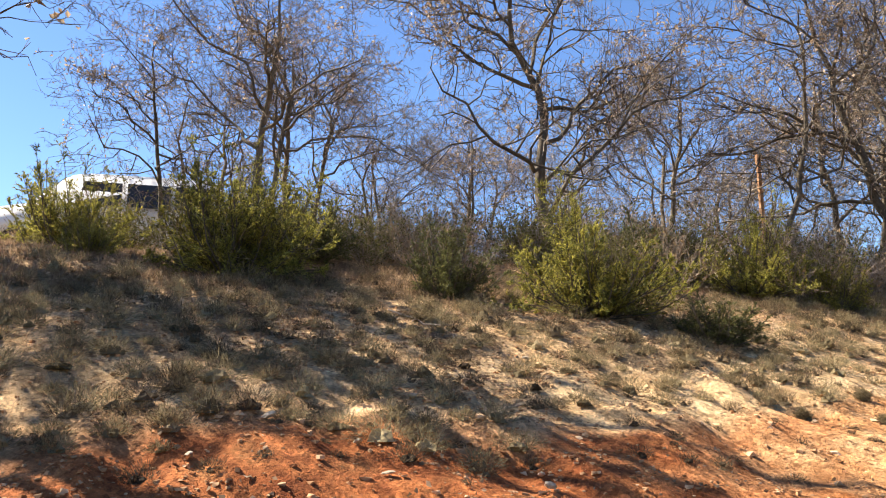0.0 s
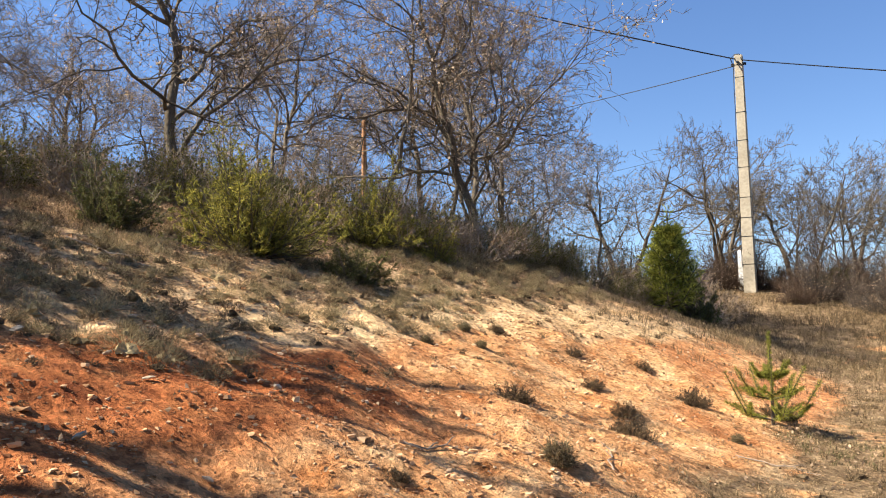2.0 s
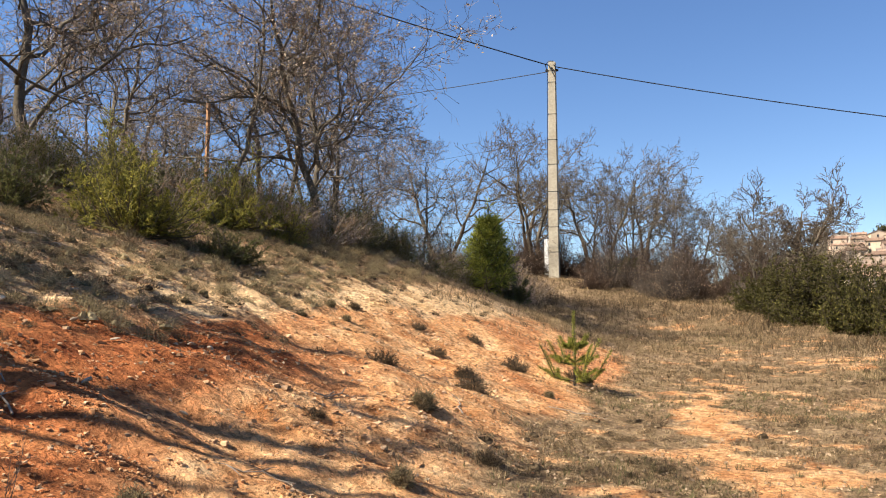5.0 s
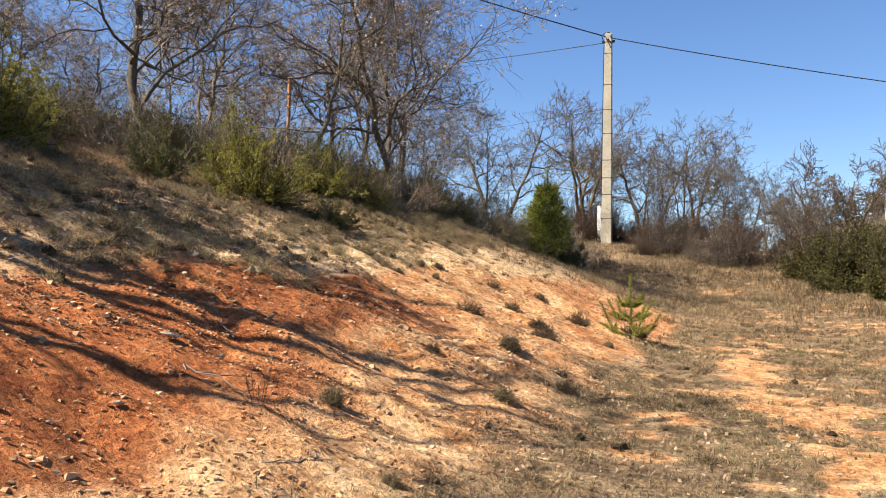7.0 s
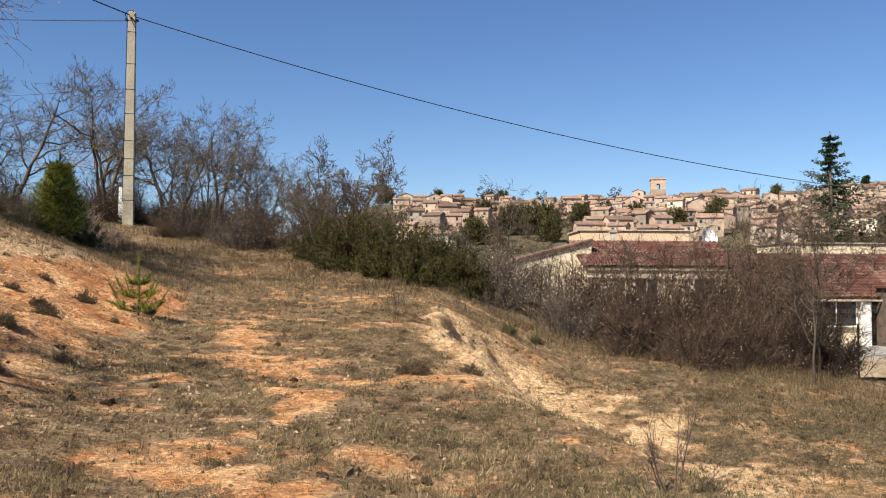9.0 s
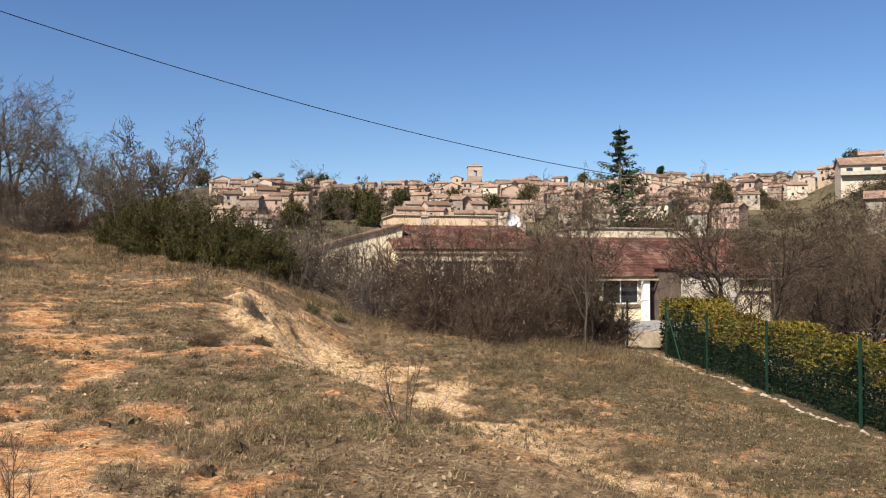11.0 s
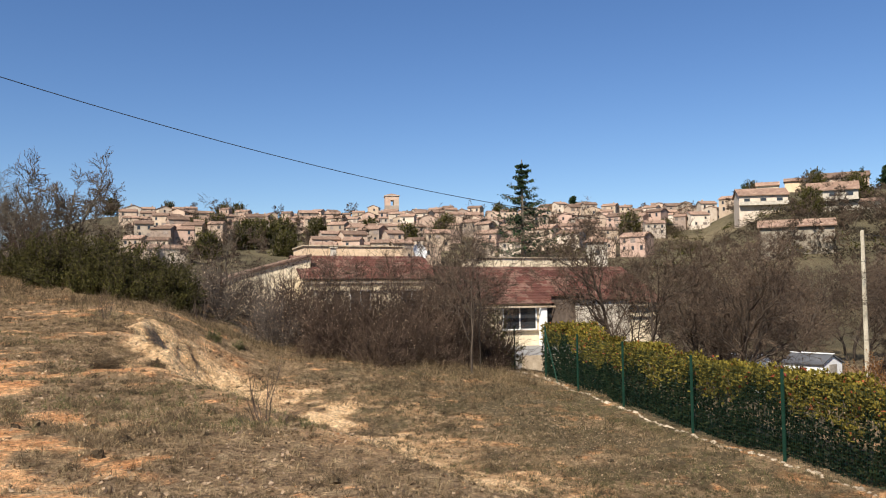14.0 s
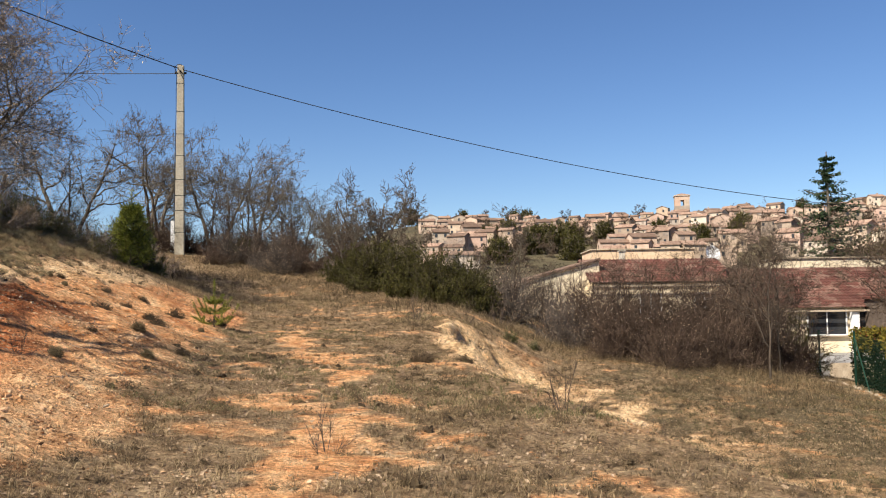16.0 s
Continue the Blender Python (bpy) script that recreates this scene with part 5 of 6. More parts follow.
# villas on the slope beyond the gardens
for (x, y, z, w, d_, he, hr, turn, wall, roof, tag) in (
        (159.4, 188.0, 23.6, 12.6, 9, 4.6, 6.6, -30, RENDER, TILES, "cream villa with a pale tile roof and terrace"),
        (165.0, 167.9, 22.4, 11.6, 8, 5.0, 7.1, -44, GREYWALL, TILES, "villa with a balcony under a salmon tile roof"),
        (213.7, 212.6, 35.7, 15, 8, 2.9, 4.7, -45, RENDER, TILES, "long low villa with a pale roof"),
        (222.0, 184.5, 32.3, 8.8, 8, 4.2, 6.6, -50, RENDER, RED_TILES, "pale villa with a red roof on the hilltop"),
        (110.0, 120.8, 10.0, 12.2, 7, 3.4, 4.6, -42, OLDSTONE, TILES, "old stone barn with a tiled roof"),
        (104.5, 80.1, 2.7, 8.0, 6, 2.9, 4.7, -54, WHITE, RED_TILES, "small white house with a red tiled roof"),
        (196.8, 228.3, 35.4, 7, 6, 2.0, 3.2, -40, CREAM, TILES, "small villa with a tile roof among trees"),
        (203.1, 222.7, 36.6, 6, 6, 1.8, 2.8, -42, PEACH, TILES, "small peach villa on the ridge"),
        (174.3, 159.6, 22.4, 14, 5, 1.8, 2.6, -47, GREYWALL, TILES, "row of low garages under a tiled roof")):
    t = thing("villa", tag, "house", "villas on the slope", pose(x, y, z - 0.2, 0, 0, turn))
    part("wall", gable_block(w, d_, he, hr, 6.0), wall, t)
    part("roof", roof_slab(w, d_, he, hr, 0.6, 0.25), roof, t)
    for k in range(3):
        if he > 2.5 and wall is not OLDSTONE:
            ob = part("window", PANE, None, t)
            ob.matrix_basis = Matrix.Translation((-w / 2 + (k + 0.5) * w / 3, -d_ / 2 - 0.02, he - 1.6)) @ Matrix.Diagonal((1.5, 1, 0.9, 1))
    if he > 2.5:
        ob = part("window", PANE, None, t)
        ob.matrix_basis = Matrix.Translation((w / 2 + 0.02, 0, he - 1.4)) @ Matrix.Rotation(radians(90), 4, "Z")
    if he > 4.5:
        part("balcony", boxes((-w / 2, w / 2, -d_ / 2 - 1.4, -d_ / 2, he - 2.9, he - 2.7), (-w / 2, w / 2, -d_ / 2 - 1.4, -d_ / 2 - 1.3, he - 2.7, he - 1.9)), GREYWALL, t)
low = thing("garden_wall", "low pale garden wall before a white house", "wall", m=pose(101.5, 76.0, float(height(101.5, 76.0, False)), 0, 0, -52))
part("wall", boxes((-9, 12, -0.15, 0.15, -2, 1.5), bevel=0.03), GREYWALL, low)
part("coping", boxes((-9.1, 12.1, -0.2, 0.2, 1.504, 1.6), bevel=0.02), OLDSTONE, low)
wall_ = thing("retaining_wall", "long grey retaining wall below the villas", "wall", m=pose(163, 163, 14.5, 0, 0, -43))
part("wall", boxes((-16, 22, -0.3, 0.3, -5, 6.0), bevel=0.03), GREYWALL, wall_)


# ---- trees and shrubs of the middle distance ----
GREYTWIG = varied("grey_twigs", (0.05, 0.04, 0.032), (0.15, 0.12, 0.095), 1.5, 0.95, 0.25, spec=0.1)
REDTWIG = varied("reddish_twigs", (0.046, 0.031, 0.021), (0.13, 0.09, 0.061), 1.5, 0.95, 0.2, spec=0.1)
WOOD = "bare trees behind the terrace"
mid_a = stand(bare_tree("bare_tree", "leafless dark-stemmed tree with crooked limbs", 61, 6.0, 1.1, 0.12, 0, twig=GREYTWIG, fine=0.004, kids=(7, 6, 5), stems=2, splay=0.4, first=0.25, twiggy=(4, 2), crook=0.17, up=0.4, least=0.0085, group=WOOD), -13.6, 39.8, 0)
mid_b = stand(bare_tree("bare_tree", "leafless tree with a rounded reddish crown", 62, 4.4, 1.3, 0.1, 0, twig=REDTWIG, fine=0.005, kids=(8, 6, 6), stems=3, splay=0.6, first=0.15, twiggy=(5, 2), up=0.6, crook=0.15, least=0.01, group=WOOD), -4.0, 46.5, 0, 1.2)
mid_c = stand(bare_tree("bare_tree", "slender upright leafless tree", 63, 6.0, 0.7, 0.08, 0, twig=GREYTWIG, fine=0.004, kids=(8, 6, 5), stems=2, splay=0.25, up=0.45, twiggy=(4, 2), crook=0.16, least=0.008, group=WOOD), -8.8, 44.5, 0, 0.85)
for x, y, turn, size, src in ((-11.4, 42, 90, 0.95, mid_a), (-9.6, 41, 200, 0.8, mid_c), (-7.4, 43, 50, 0.62, mid_a), (-6.2, 40, 10, 0.52, mid_c), (-15.5, 44, 10, 1.1, mid_a), (-18, 40, 100, 1.1, mid_a), (-6, 49, 100, 0.9, mid_b), (-2.4, 53, 30, 0.75, mid_b),
                              (-3.8, 33, 70, 0.5, mid_c), (-10.5, 47, 0, 1.0, mid_a), (-13.5, 48, 0, 1.0, mid_c)):
    another(src, x, y, turn, size)
# bare garden trees beyond the hedge
GARDEN_BARK = varied("dark_garden_bark", (0.04, 0.03, 0.022), (0.1, 0.077, 0.057), 3, 0.95, 0.25, spec=0.1)
GARDEN = "bare trees in the gardens"
gar_a = stand(bare_tree("bare_tree", "wide leafless garden tree with fine brown twigs", 64, 6.8, 1.0, 0.11, 0, bark=GARDEN_BARK, twig=REDTWIG, fine=0.006, kids=(9, 7, 6), stems=3, splay=0.45, first=0.15, twiggy=(6, 2), up=0.6, crook=0.16, group=GARDEN), 18.0, 29.2, 0)
gar_b = stand(bare_tree("bare_tree", "leafless garden tree with dense twigs", 65, 7.2, 0.95, 0.12, 0, bark=GARDEN_BARK, twig=REDTWIG, fine=0.006, kids=(9, 7, 6), stems=2, splay=0.35, first=0.2, twiggy=(6, 2), up=0.6, crook=0.16, group=GARDEN), 22.9, 29.2, 0)
for x, y, turn, size, src in ((24.6, 32.4, 60, 0.95, gar_a), (27.2, 36.5, 120, 1.0, gar_b), (38, 33, 20, 1.0, gar_a), (37, 40, 170, 1.0, gar_b), (43, 36, 200, 1.0, gar_a), (46, 45, 30, 1.1, gar_b), (11.6, 36, 10, 0.6, gar_b), (12.4, 33.5, 190, 0.55, gar_a), (32, 25.8, 200, 0.7, gar_b), (40, 50, 30, 1.1, gar_a), (52, 52, 80, 1.1, gar_b),
                              (47, 52, 60, 1.1, gar_b), (66, 58, 50, 1.2, gar_a), (75, 66, 20, 1.2, gar_b), (72, 50, 90, 1.1, gar_a), (34, 58, 90, 1.0, gar_b), (44, 60, 190, 1.1, gar_a), (55, 66, 10, 1.1, gar_b)):
    another(src, x, y, turn, size)
lone = stand(bare_tree("bare_tree", "thin leafless sapling at the thicket's edge", 66, 4.6, 0.8, 0.045, 0, bark=GARDEN_BARK, twig=REDTWIG, fine=0.003, kids=(9, 6, 5), up=0.5, crook=0.14, first=0.3, twiggy=(4, 2), group=WOOD), 8.5, 22.0, 0)
for x, y, turn, size in ((5.3, 25.6, 40, 0.7), (7.7, 26.4, 130, 0.85), (6.5, 27.6, 250, 0.75), (3.2, 27.4, 310, 0.6), (9.6, 25.4, 20, 0.8), (9.3, 23.4, 200, 0.95), (10.3, 26.6, 70, 1.1), (9.8, 28.6, 160, 1.2)):
    another(lone, x, y, turn, size)
tip = stand(bare_tree("bare_tree", "bare tree top rising above the thicket", 67, 4.3, 0.55, 0.04, 0, twig=GREYTWIG, fine=0.003, kids=(6, 4, 4), up=0.6, first=0.5, twiggy=(5, 2), group=WOOD), 3.1, 36.5, 0)
# the brown thicket and the dark evergreens before it
THICKET = "shrubs of the thicket"
BRAMBLE = varied("bramble_canes", (0.036, 0.024, 0.017), (0.11, 0.073, 0.05), 2.0, 0.95, 0.3, spec=0.1)
thick = stand(shrub("thicket_shrub", "dense tangle of leafless brown canes", "shrub", 71, 3.2, 2.4, DRY_LEAF, 60, 16, 1, 0.035, 1.6, wood=BRAMBLE, stem_r=0.016, up=0.25, loose=0.85, lump=0.6, fill=0.15, sticks_only=True, twig_len=0.26, group=THICKET), 4.2, 27.0)
thin = stand(shrub("thicket_shrub", "grey leafless shrub with arching canes", "shrub", 72, 2.6, 2.0, DRY_LEAF, 44, 14, 1, 0.05, 1.6, wood=GREYTWIG, stem_r=0.012, up=0.5, fill=0.15, sticks_only=True, twig_len=0.3, group=THICKET), 2.3, 27.6)
for x, y, turn, size, src in ((4.8, 23.8, 30, 0.75, thick), (6.1, 22.9, 75, 0.9, thick), (7.5, 23.2, 160, 0.8, thick), (5.5, 24.9, 250, 1.2, thick), (7.2, 25.0, 310, 1.05, thick), (3.6, 25.2, 15, 0.85, thin), (5.8, 26.4, 60, 1.2, thick), (8.8, 25.4, 210, 1.3, thick), (6.4, 28.6, 20, 1.45, thick), (8.4, 28.2, 100, 1.5, thick), (9.6, 27.2, 170, 1.2, thick), (5.0, 31.0, 170, 1.3, thick), (4.0, 29.6, 70, 1.15, thin), (2.4, 30.8, 10, 1.0, thick), (0.6, 31.5, 10, 0.9, thin),
                              (9.4, 30.5, 30, 1.4, thick), (6.5, 32, 10, 1.3, thin), (-9, 35, 30, 0.8, thin), (-7, 37, 80, 0.9, thin), (-13, 34, 80, 0.9, thin), (-6.6, 33.5, 10, 0.7, thin), (-15.2, 34.5, 40, 1.0, thick), (-10.2, 39.5, 0, 1.1, thick), (-7.4, 41, 0, 1.0, thick), (-5, 43.5, 0, 1.1, thick),
                              (9.8, 24.2, 40, 0.9, thick), (8.0, 26.8, 140, 1.35, thick), (9.2, 26.2, 80, 1.2, thick), (8.7, 24.3, 250, 0.95, thick), (-9.4, 34.2, 10, 0.5, thick), (-8.4, 35.6, 70, 0.6, thick), (-7.6, 34.2, 140, 0.5, thin), (-6.8, 36.2, 200, 0.65, thick), (-5.9, 34.4, 300, 0.55, thick), (-5.0, 35.6, 30, 0.7, thick), (-4.4, 33.2, 90, 0.5, thin), (-10.3, 36.8, 160, 0.6, thick), (-4.0, 36.5, 250, 0.8, thick), (-12.6, 36.2, 20, 0.6, thick), (-7.9, 38.8, 300, 0.8, thick), (-11.5, 37, 20, 0.85, thick), (-8.6, 38.5, 90, 0.75, thin), (-12.8, 38.5, 140, 0.9, thick), (-9.8, 43, 200, 0.95, thick), (-14.4, 41, 70, 1.0, thick), (-8.2, 45, 10, 1.0, thick), (17.5, 32.5, 0, 1.0, thick), (20.3, 33.5, 70, 1.0, thick), (24, 32, 0, 1.1, thick), (34, 36, 80, 0.9, thick), (40, 37, 10, 0.9, thick), (44, 41, 100, 1.1, thick), (49, 36, 100, 0.9, thick)):
    another(src, x, y, turn, size)
ever = stand(shrub("evergreen_shrub", "large dark evergreen shrub", "shrub", 73, 3.0, 1.75, EVERGREEN, 100, 15, 15, 0.056, 1.7, wood=GARDEN_BARK, stem_r=0.01, up=0.05, lump=0.75, loose=1.3, twig_len=0.22, spread=3.0, group="evergreens at the terrace's end"), -2.4, 29.2)
for x, y, turn, size in ((-3.7, 31.8, 70, (0.8, 0.8, 0.9)), (-1.2, 27.5, 150, (0.8, 0.8, 1.2)), (-0.2, 26.3, 220, (0.7, 0.7, 1.05)), (0.8, 26.0, 20, (0.7, 0.7, 0.85)), (-2.9, 31.2, 10, 1.1), (-1.6, 30.0, 200, 1.2), (-0.4, 28.4, 50, 1.05), (1.2, 27.8, 120, 0.7), (-9.2, 37.5, 80, 0.6), (0.6, 30.2, 300, 0.8)):
    another(ever, x, y, turn, size)
porch_bush = another(ever, 11.2, 27.2, 120, (0.85, 0.85, 1.35), label="dark leafy bush with yellow tips beside the fence end")
rusty = stand(shrub("photinia_shrub", "rust-brown leafy shrub in a garden", "shrub", 74, 2.4, 1.6, leafy("rusty_leaves", (0.12, 0.05, 0.02), (0.3, 0.15, 0.05), 0.3), 46, 12, 8, 0.08, 1.8, stem_r=0.012, group="garden shrubs"), 27.5, 28.5)
for x, y, turn, size in ((31.5, 29.5, 40, 1.1), (33.5, 32.0, 140, 1.2), (36, 29.5, 140, 1.0)):
    another(rusty, x, y, turn, size)
for x, y, turn, size, src, tag in ((1.75, 22.6, 0, 0.5, jun_b, "tiny dark juniper on the eroded edge"), (2.45, 23.2, 80, 0.4, jun_b, "tiny green juniper on the eroded edge")):
    another(src, x, y, turn, size, label=tag)


# ---- conifers and trees of the village ----
def conifer(name, label, seed, tall, wide, look_, tiers=34, size=0.2):
    t = thing(name, label, "conifer")
    rng = np.random.default_rng(seed)
    lines = [[(0, 0, -0.5, 0.022 * tall), (0, 0, tall * 0.5, 0.013 * tall), (0, 0, tall, 0.003 * tall)]]
    pts, ways = [], []
    for k in range(tiers):
        z = tall * (0.12 + 0.87 * k / tiers)
        for j in range(6):
            a = rng.uniform(0, 2 * math.pi)
            u = np.array([math.cos(a), math.sin(a), 0])
            reach = wide / 2 * (1 - k / tiers) ** 0.85 * rng.uniform(0.3, 1.3) + 0.012 * wide
            line = [(0, 0, z, 0.004 * tall), (*(u * reach * 0.5 + [0, 0, z - 0.1 * reach]), 0.003 * tall), (*(u * reach + [0, 0, z + 0.1 * reach]), 0.0015 * tall)]
            lines.append(line)
            p = np.array(line)[:, :3]
            s = rng.uniform(0.1, 1.0, 60) * 2
            i = np.minimum(s.astype(int), 1)
            pts.append(p[i] + (p[i + 1] - p[i]) * (s - i)[:, None] + rng.normal(0, 0.02 * wide * min(1, reach / 1.4), (60, 3)) * [1, 1, 0.5])
            ways.append(np.tile(u * 0.7 + [0, 0, -0.25], (60, 1)))
    part("trunk", mesh_of("trunk", *tubes(lines, 5), BARK, True), None, t)
    part("needles", mesh_of("needles", *cards(np.concatenate(pts), np.concatenate(ways), size, rng, 2.6, 0.5), look_), None, t)
    return t


SPRUCE = leafy("spruce_needles", (0.012, 0.026, 0.012), (0.05, 0.075, 0.03), 0.3, 0.15)
big = conifer("conifer_tree", "tall ragged dark conifer above the roofs", 81, 10.6, 7.6, SPRUCE, 26, 0.2)
big.matrix_basis = pose(24.7, 53.4, 0.4)
ivy = stand(shrub("evergreen_tree", "rounded dark evergreen tree beside a conifer", "tree", 82, 4.6, 5.0, EVERGREEN, 80, 13, 9, 0.2, 1.8, stem_r=0.03, group="evergreen trees"), 28.3, 54.5, z=0.5)
another(ivy, 30.5, 56, 70, 0.9, z=0.2)
another(ivy, 22.0, 56, 70, 0.8, z=0.2)
far_bare = bare_tree("bare_tree", "leafless tree among village houses", 84, 9, 1.1, 0.16, 0, twig=REDTWIG, fine=0.05, kids=(7, 5, 5), stems=2, splay=0.4, first=0.15, twiggy=(6, 2), group="trees among the houses")
far_green = shrub("evergreen_tree", "dark evergreen tree among village houses", "tree", 85, 8, 8, EVERGREEN, 60, 10, 7, 0.6, 1.8, stem_r=0.05, group="trees among the houses")
cyp = shrub("cypress_tree", "narrow dark cypress beside a villa", "tree", 86, 2.6, 8.5, SPRUCE, 40, 26, 6, 0.5, 2.2, stem_r=0.05, up=0.9, fill=0.1, twig_len=0.12, group="cypresses")
cedar = conifer("cedar_tree", "dark flat-topped cedar on the skyline", 87, 9, 7, SPRUCE, 12, 0.9)


def far_spot(a, q):
    return q * math.sin(radians(a)), q * math.cos(radians(a))


used = set()


def far_stand(src, a, q, turn, size, lift=0.0):
    x, y = far_spot(a, q)
    z = float(height(x, y, False)) - 0.4 + lift
    if src.name in used:
        return another(src, x, y, turn, size, z=z)
    used.add(src.name)
    return stand(src, x, y, turn, size, z=z)


for a, q, size in ((39.3, 300, 0.95), (46.2, 300, 0.9), (48.5, 300, 0.7), (53, 300, 0.9), (50.4, 262, 0.7), (51.2, 310, 0.9)):
    far_stand(cyp, a, q, 0, size)
for a, q, size in ((28.4, 402, 1.1), (47.6, 300, 0.9), (51.5, 300, 0.8)):
    far_stand(cedar, a, q, 0, size)
r = random.Random(31)
for k in range(46):
    far_stand(far_green if r.random() < 0.4 else far_bare, r.uniform(-3, 57), r.uniform(215, 330), r.uniform(0, 360), r.uniform(0.6, 1.1))
for k in range(34):
    far_stand(r.choice((far_green, far_bare, far_bare)), r.uniform(-6, 57), r.uniform(400, 432) if k < 22 else r.uniform(290, 330), r.uniform(0, 360), r.uniform(0.7, 1.1))
for a, q, size in ((6.2, 262, 1.2), (7.6, 262, 1.2), (8.6, 285, 1.1), (9.6, 292, 1.0), (4.6, 236, 1.0), (7.0, 248, 0.9), (12.4, 330, 1.0)):
    far_stand(far_green if size > 1.05 else far_bare, a, q, a * 50, size)

for k in range(30):
    far_stand(far_bare, r.uniform(35.5, 57), r.uniform(95, 235), r.uniform(0, 360), r.uniform(0.6, 0.95))


# ---- scrub on the far slopes: too much to count ----
def scrub(name, label, seed, count, area, size, look_, per=60):
    rng = np.random.default_rng(seed)
    a, q = np.radians(rng.uniform(area[0], area[1], count)), np.sqrt(rng.uniform(area[2] ** 2, area[3] ** 2, count))
    x, y = q * np.sin(a), q * np.cos(a)
    keep = rough(x, y, 30, 3, seed) > np.where((x > 60) & (q < 150), 0.12, -0.25)
    x, y = x[keep], y[keep]
    s = size * rng.uniform(0.5, 1.4, len(x))
    d = unit(rng.normal(0, 1, (len(x), per, 3)))
    d[..., 2] = np.abs(d[..., 2])
    base = np.stack([x, y, height(x, y, False) - 0.2], -1)
    p = base[:, None] + d * s[:, None, None] * rng.uniform(0.45, 1.0, (len(x), per, 1)) * [1, 1, 0.9]
    ob = new(name, mesh_of(name, *cards(p.reshape(-1, 3), d.reshape(-1, 3), size * 0.17, rng, 1.8, 0.6), look_))
    return tagged(ob, label, "scrub", kind="stuff")


BROWN_SCRUB = leafy("brown_scrub", (0.028, 0.022, 0.014), (0.085, 0.064, 0.039), 0.35, 0.2)
scrub("hillside_scrub", "brown winter scrub covering the far slopes", 91, 1900, (24, 64, 75, 300), 2.4, BROWN_SCRUB, 105)
scrub("hillside_evergreens", "dark evergreen scrub on the far slopes", 92, 140, (34, 64, 110, 320), 2.6, EVERGREEN, 120)
scrub("valley_scrub", "brown scrub in the valley below the village", 93, 800, (-30, 30, 80, 215), 2.4, BROWN_SCRUB, 90)


# ---- tufts, grass and stones ----
DRY_GRASS = leafy("dry_grass", (0.094, 0.064, 0.034), (0.46, 0.335, 0.185), 0.35, 0.3, 0.7)
GREY_GRASS = leafy("grey_herbs", (0.055, 0.039, 0.021), (0.305, 0.218, 0.12), 0.35, 0.25, 0.8)
GREEN_GRASS = leafy("olive_grass", (0.06, 0.06, 0.024), (0.17, 0.155, 0.065), 0.3, 0.3, 0.7)
FENCE_GRASS = leafy("dull_grass", (0.04, 0.033, 0.017), (0.17, 0.135, 0.07), 0.3, 0.3, 0.8)
SLOPE_GRASS = leafy("reddish_grass", (0.2, 0.125, 0.075), (0.46, 0.31, 0.19), 0.35, 0.35, 0.7)
GREY_HERB = leafy("grey_thyme", (0.1, 0.075, 0.04), (0.38, 0.3, 0.165), 0.35, 0.3, 0.85)
THYME = leafy("thyme_twigs", (0.05, 0.035, 0.021), (0.2, 0.142, 0.08), 0.35, 0.2, 0.85)
LITTER = leafy("fallen_leaves", (0.11, 0.065, 0.035), (0.5, 0.36, 0.23), 0.3, 0.25, 0.7)


def blades(x, y, per, tall, width, lean, rng):
    """Tufts of grass at the given spots: thin bent blades of two triangles and a point."""
    n = len(x)
    tall = np.broadcast_to(tall, (n,))
    base = np.stack([x, y, height(x, y) - 0.008], -1)
    foot = base[:, None] + rng.normal(0, 1, (n, per, 3)) * [1, 1, 0] * (tall * 0.22)[:, None, None]
    a = rng.uniform(0, 2 * np.pi, (n, per))
    way = np.stack([np.cos(a) * lean * rng.uniform(0.2, 1.3, (n, per)), np.sin(a) * lean * rng.uniform(0.2, 1.3, (n, per)), np.ones((n, per))], -1)
    way = unit(way) * (tall[:, None] * rng.uniform(0.5, 1.25, (n, per)))[..., None]
    side = np.stack([-np.sin(a), np.cos(a), 0 * a], -1) * width
    mid = foot + way * 0.55
    tip = foot + way + np.stack([np.cos(a), np.sin(a), 0 * a - 0.4], -1) * (tall * 0.3)[:, None, None] * lean
    v = np.stack([foot - side, foot + side, mid + side * 0.7, mid - side * 0.7, tip], 2).reshape(-1, 3)
    k = 5 * np.arange(n * per)[:, None]
    return v, np.concatenate([k + [0, 1, 2], k + [0, 2, 3], k + [3, 2, 4]])


def scatter(count, area, seed, keep):
    rng = np.random.default_rng(seed)
    x, y = rng.uniform(area[0], area[1], count), rng.uniform(area[2], area[3], count)
    k = rng.random(count) < keep(x, y)
    return x[k], y[k], rng


def grassy(x, y):
    return zones(x, y)[2] * (1 - step(9, 10, x - 0.15 * (y - 14)))


def stuff(name, label, category, v, f, look_):
    return tagged(new(name, mesh_of(name, v, f, look_)), label, category, kind="stuff")


def near_terrace(x, y):
    return (0.1 + 0.9 * grassy(x, y)) * (bank(x, y) < 0.8) * (0.45 + 0.55 * step(-0.3, 0.4, rough(x, y, 0.9, 3, 61)))


x, y, rng = scatter(52000, (-4.5, 9.5, 3.2, 20), 101, lambda x, y: near_terrace(x, y) * (0.5 + 0.5 * (1 - step(9, 18, y))))
stuff("dry_grass", "short dry grass and herbs on the terrace", "grass", *blades(x, y, 8, 0.035 + 0.035 * rng.random(len(x)) + 0.015 * rough(x, y, 1.5, 2, 7), 0.0022, 0.9, rng), DRY_GRASS)
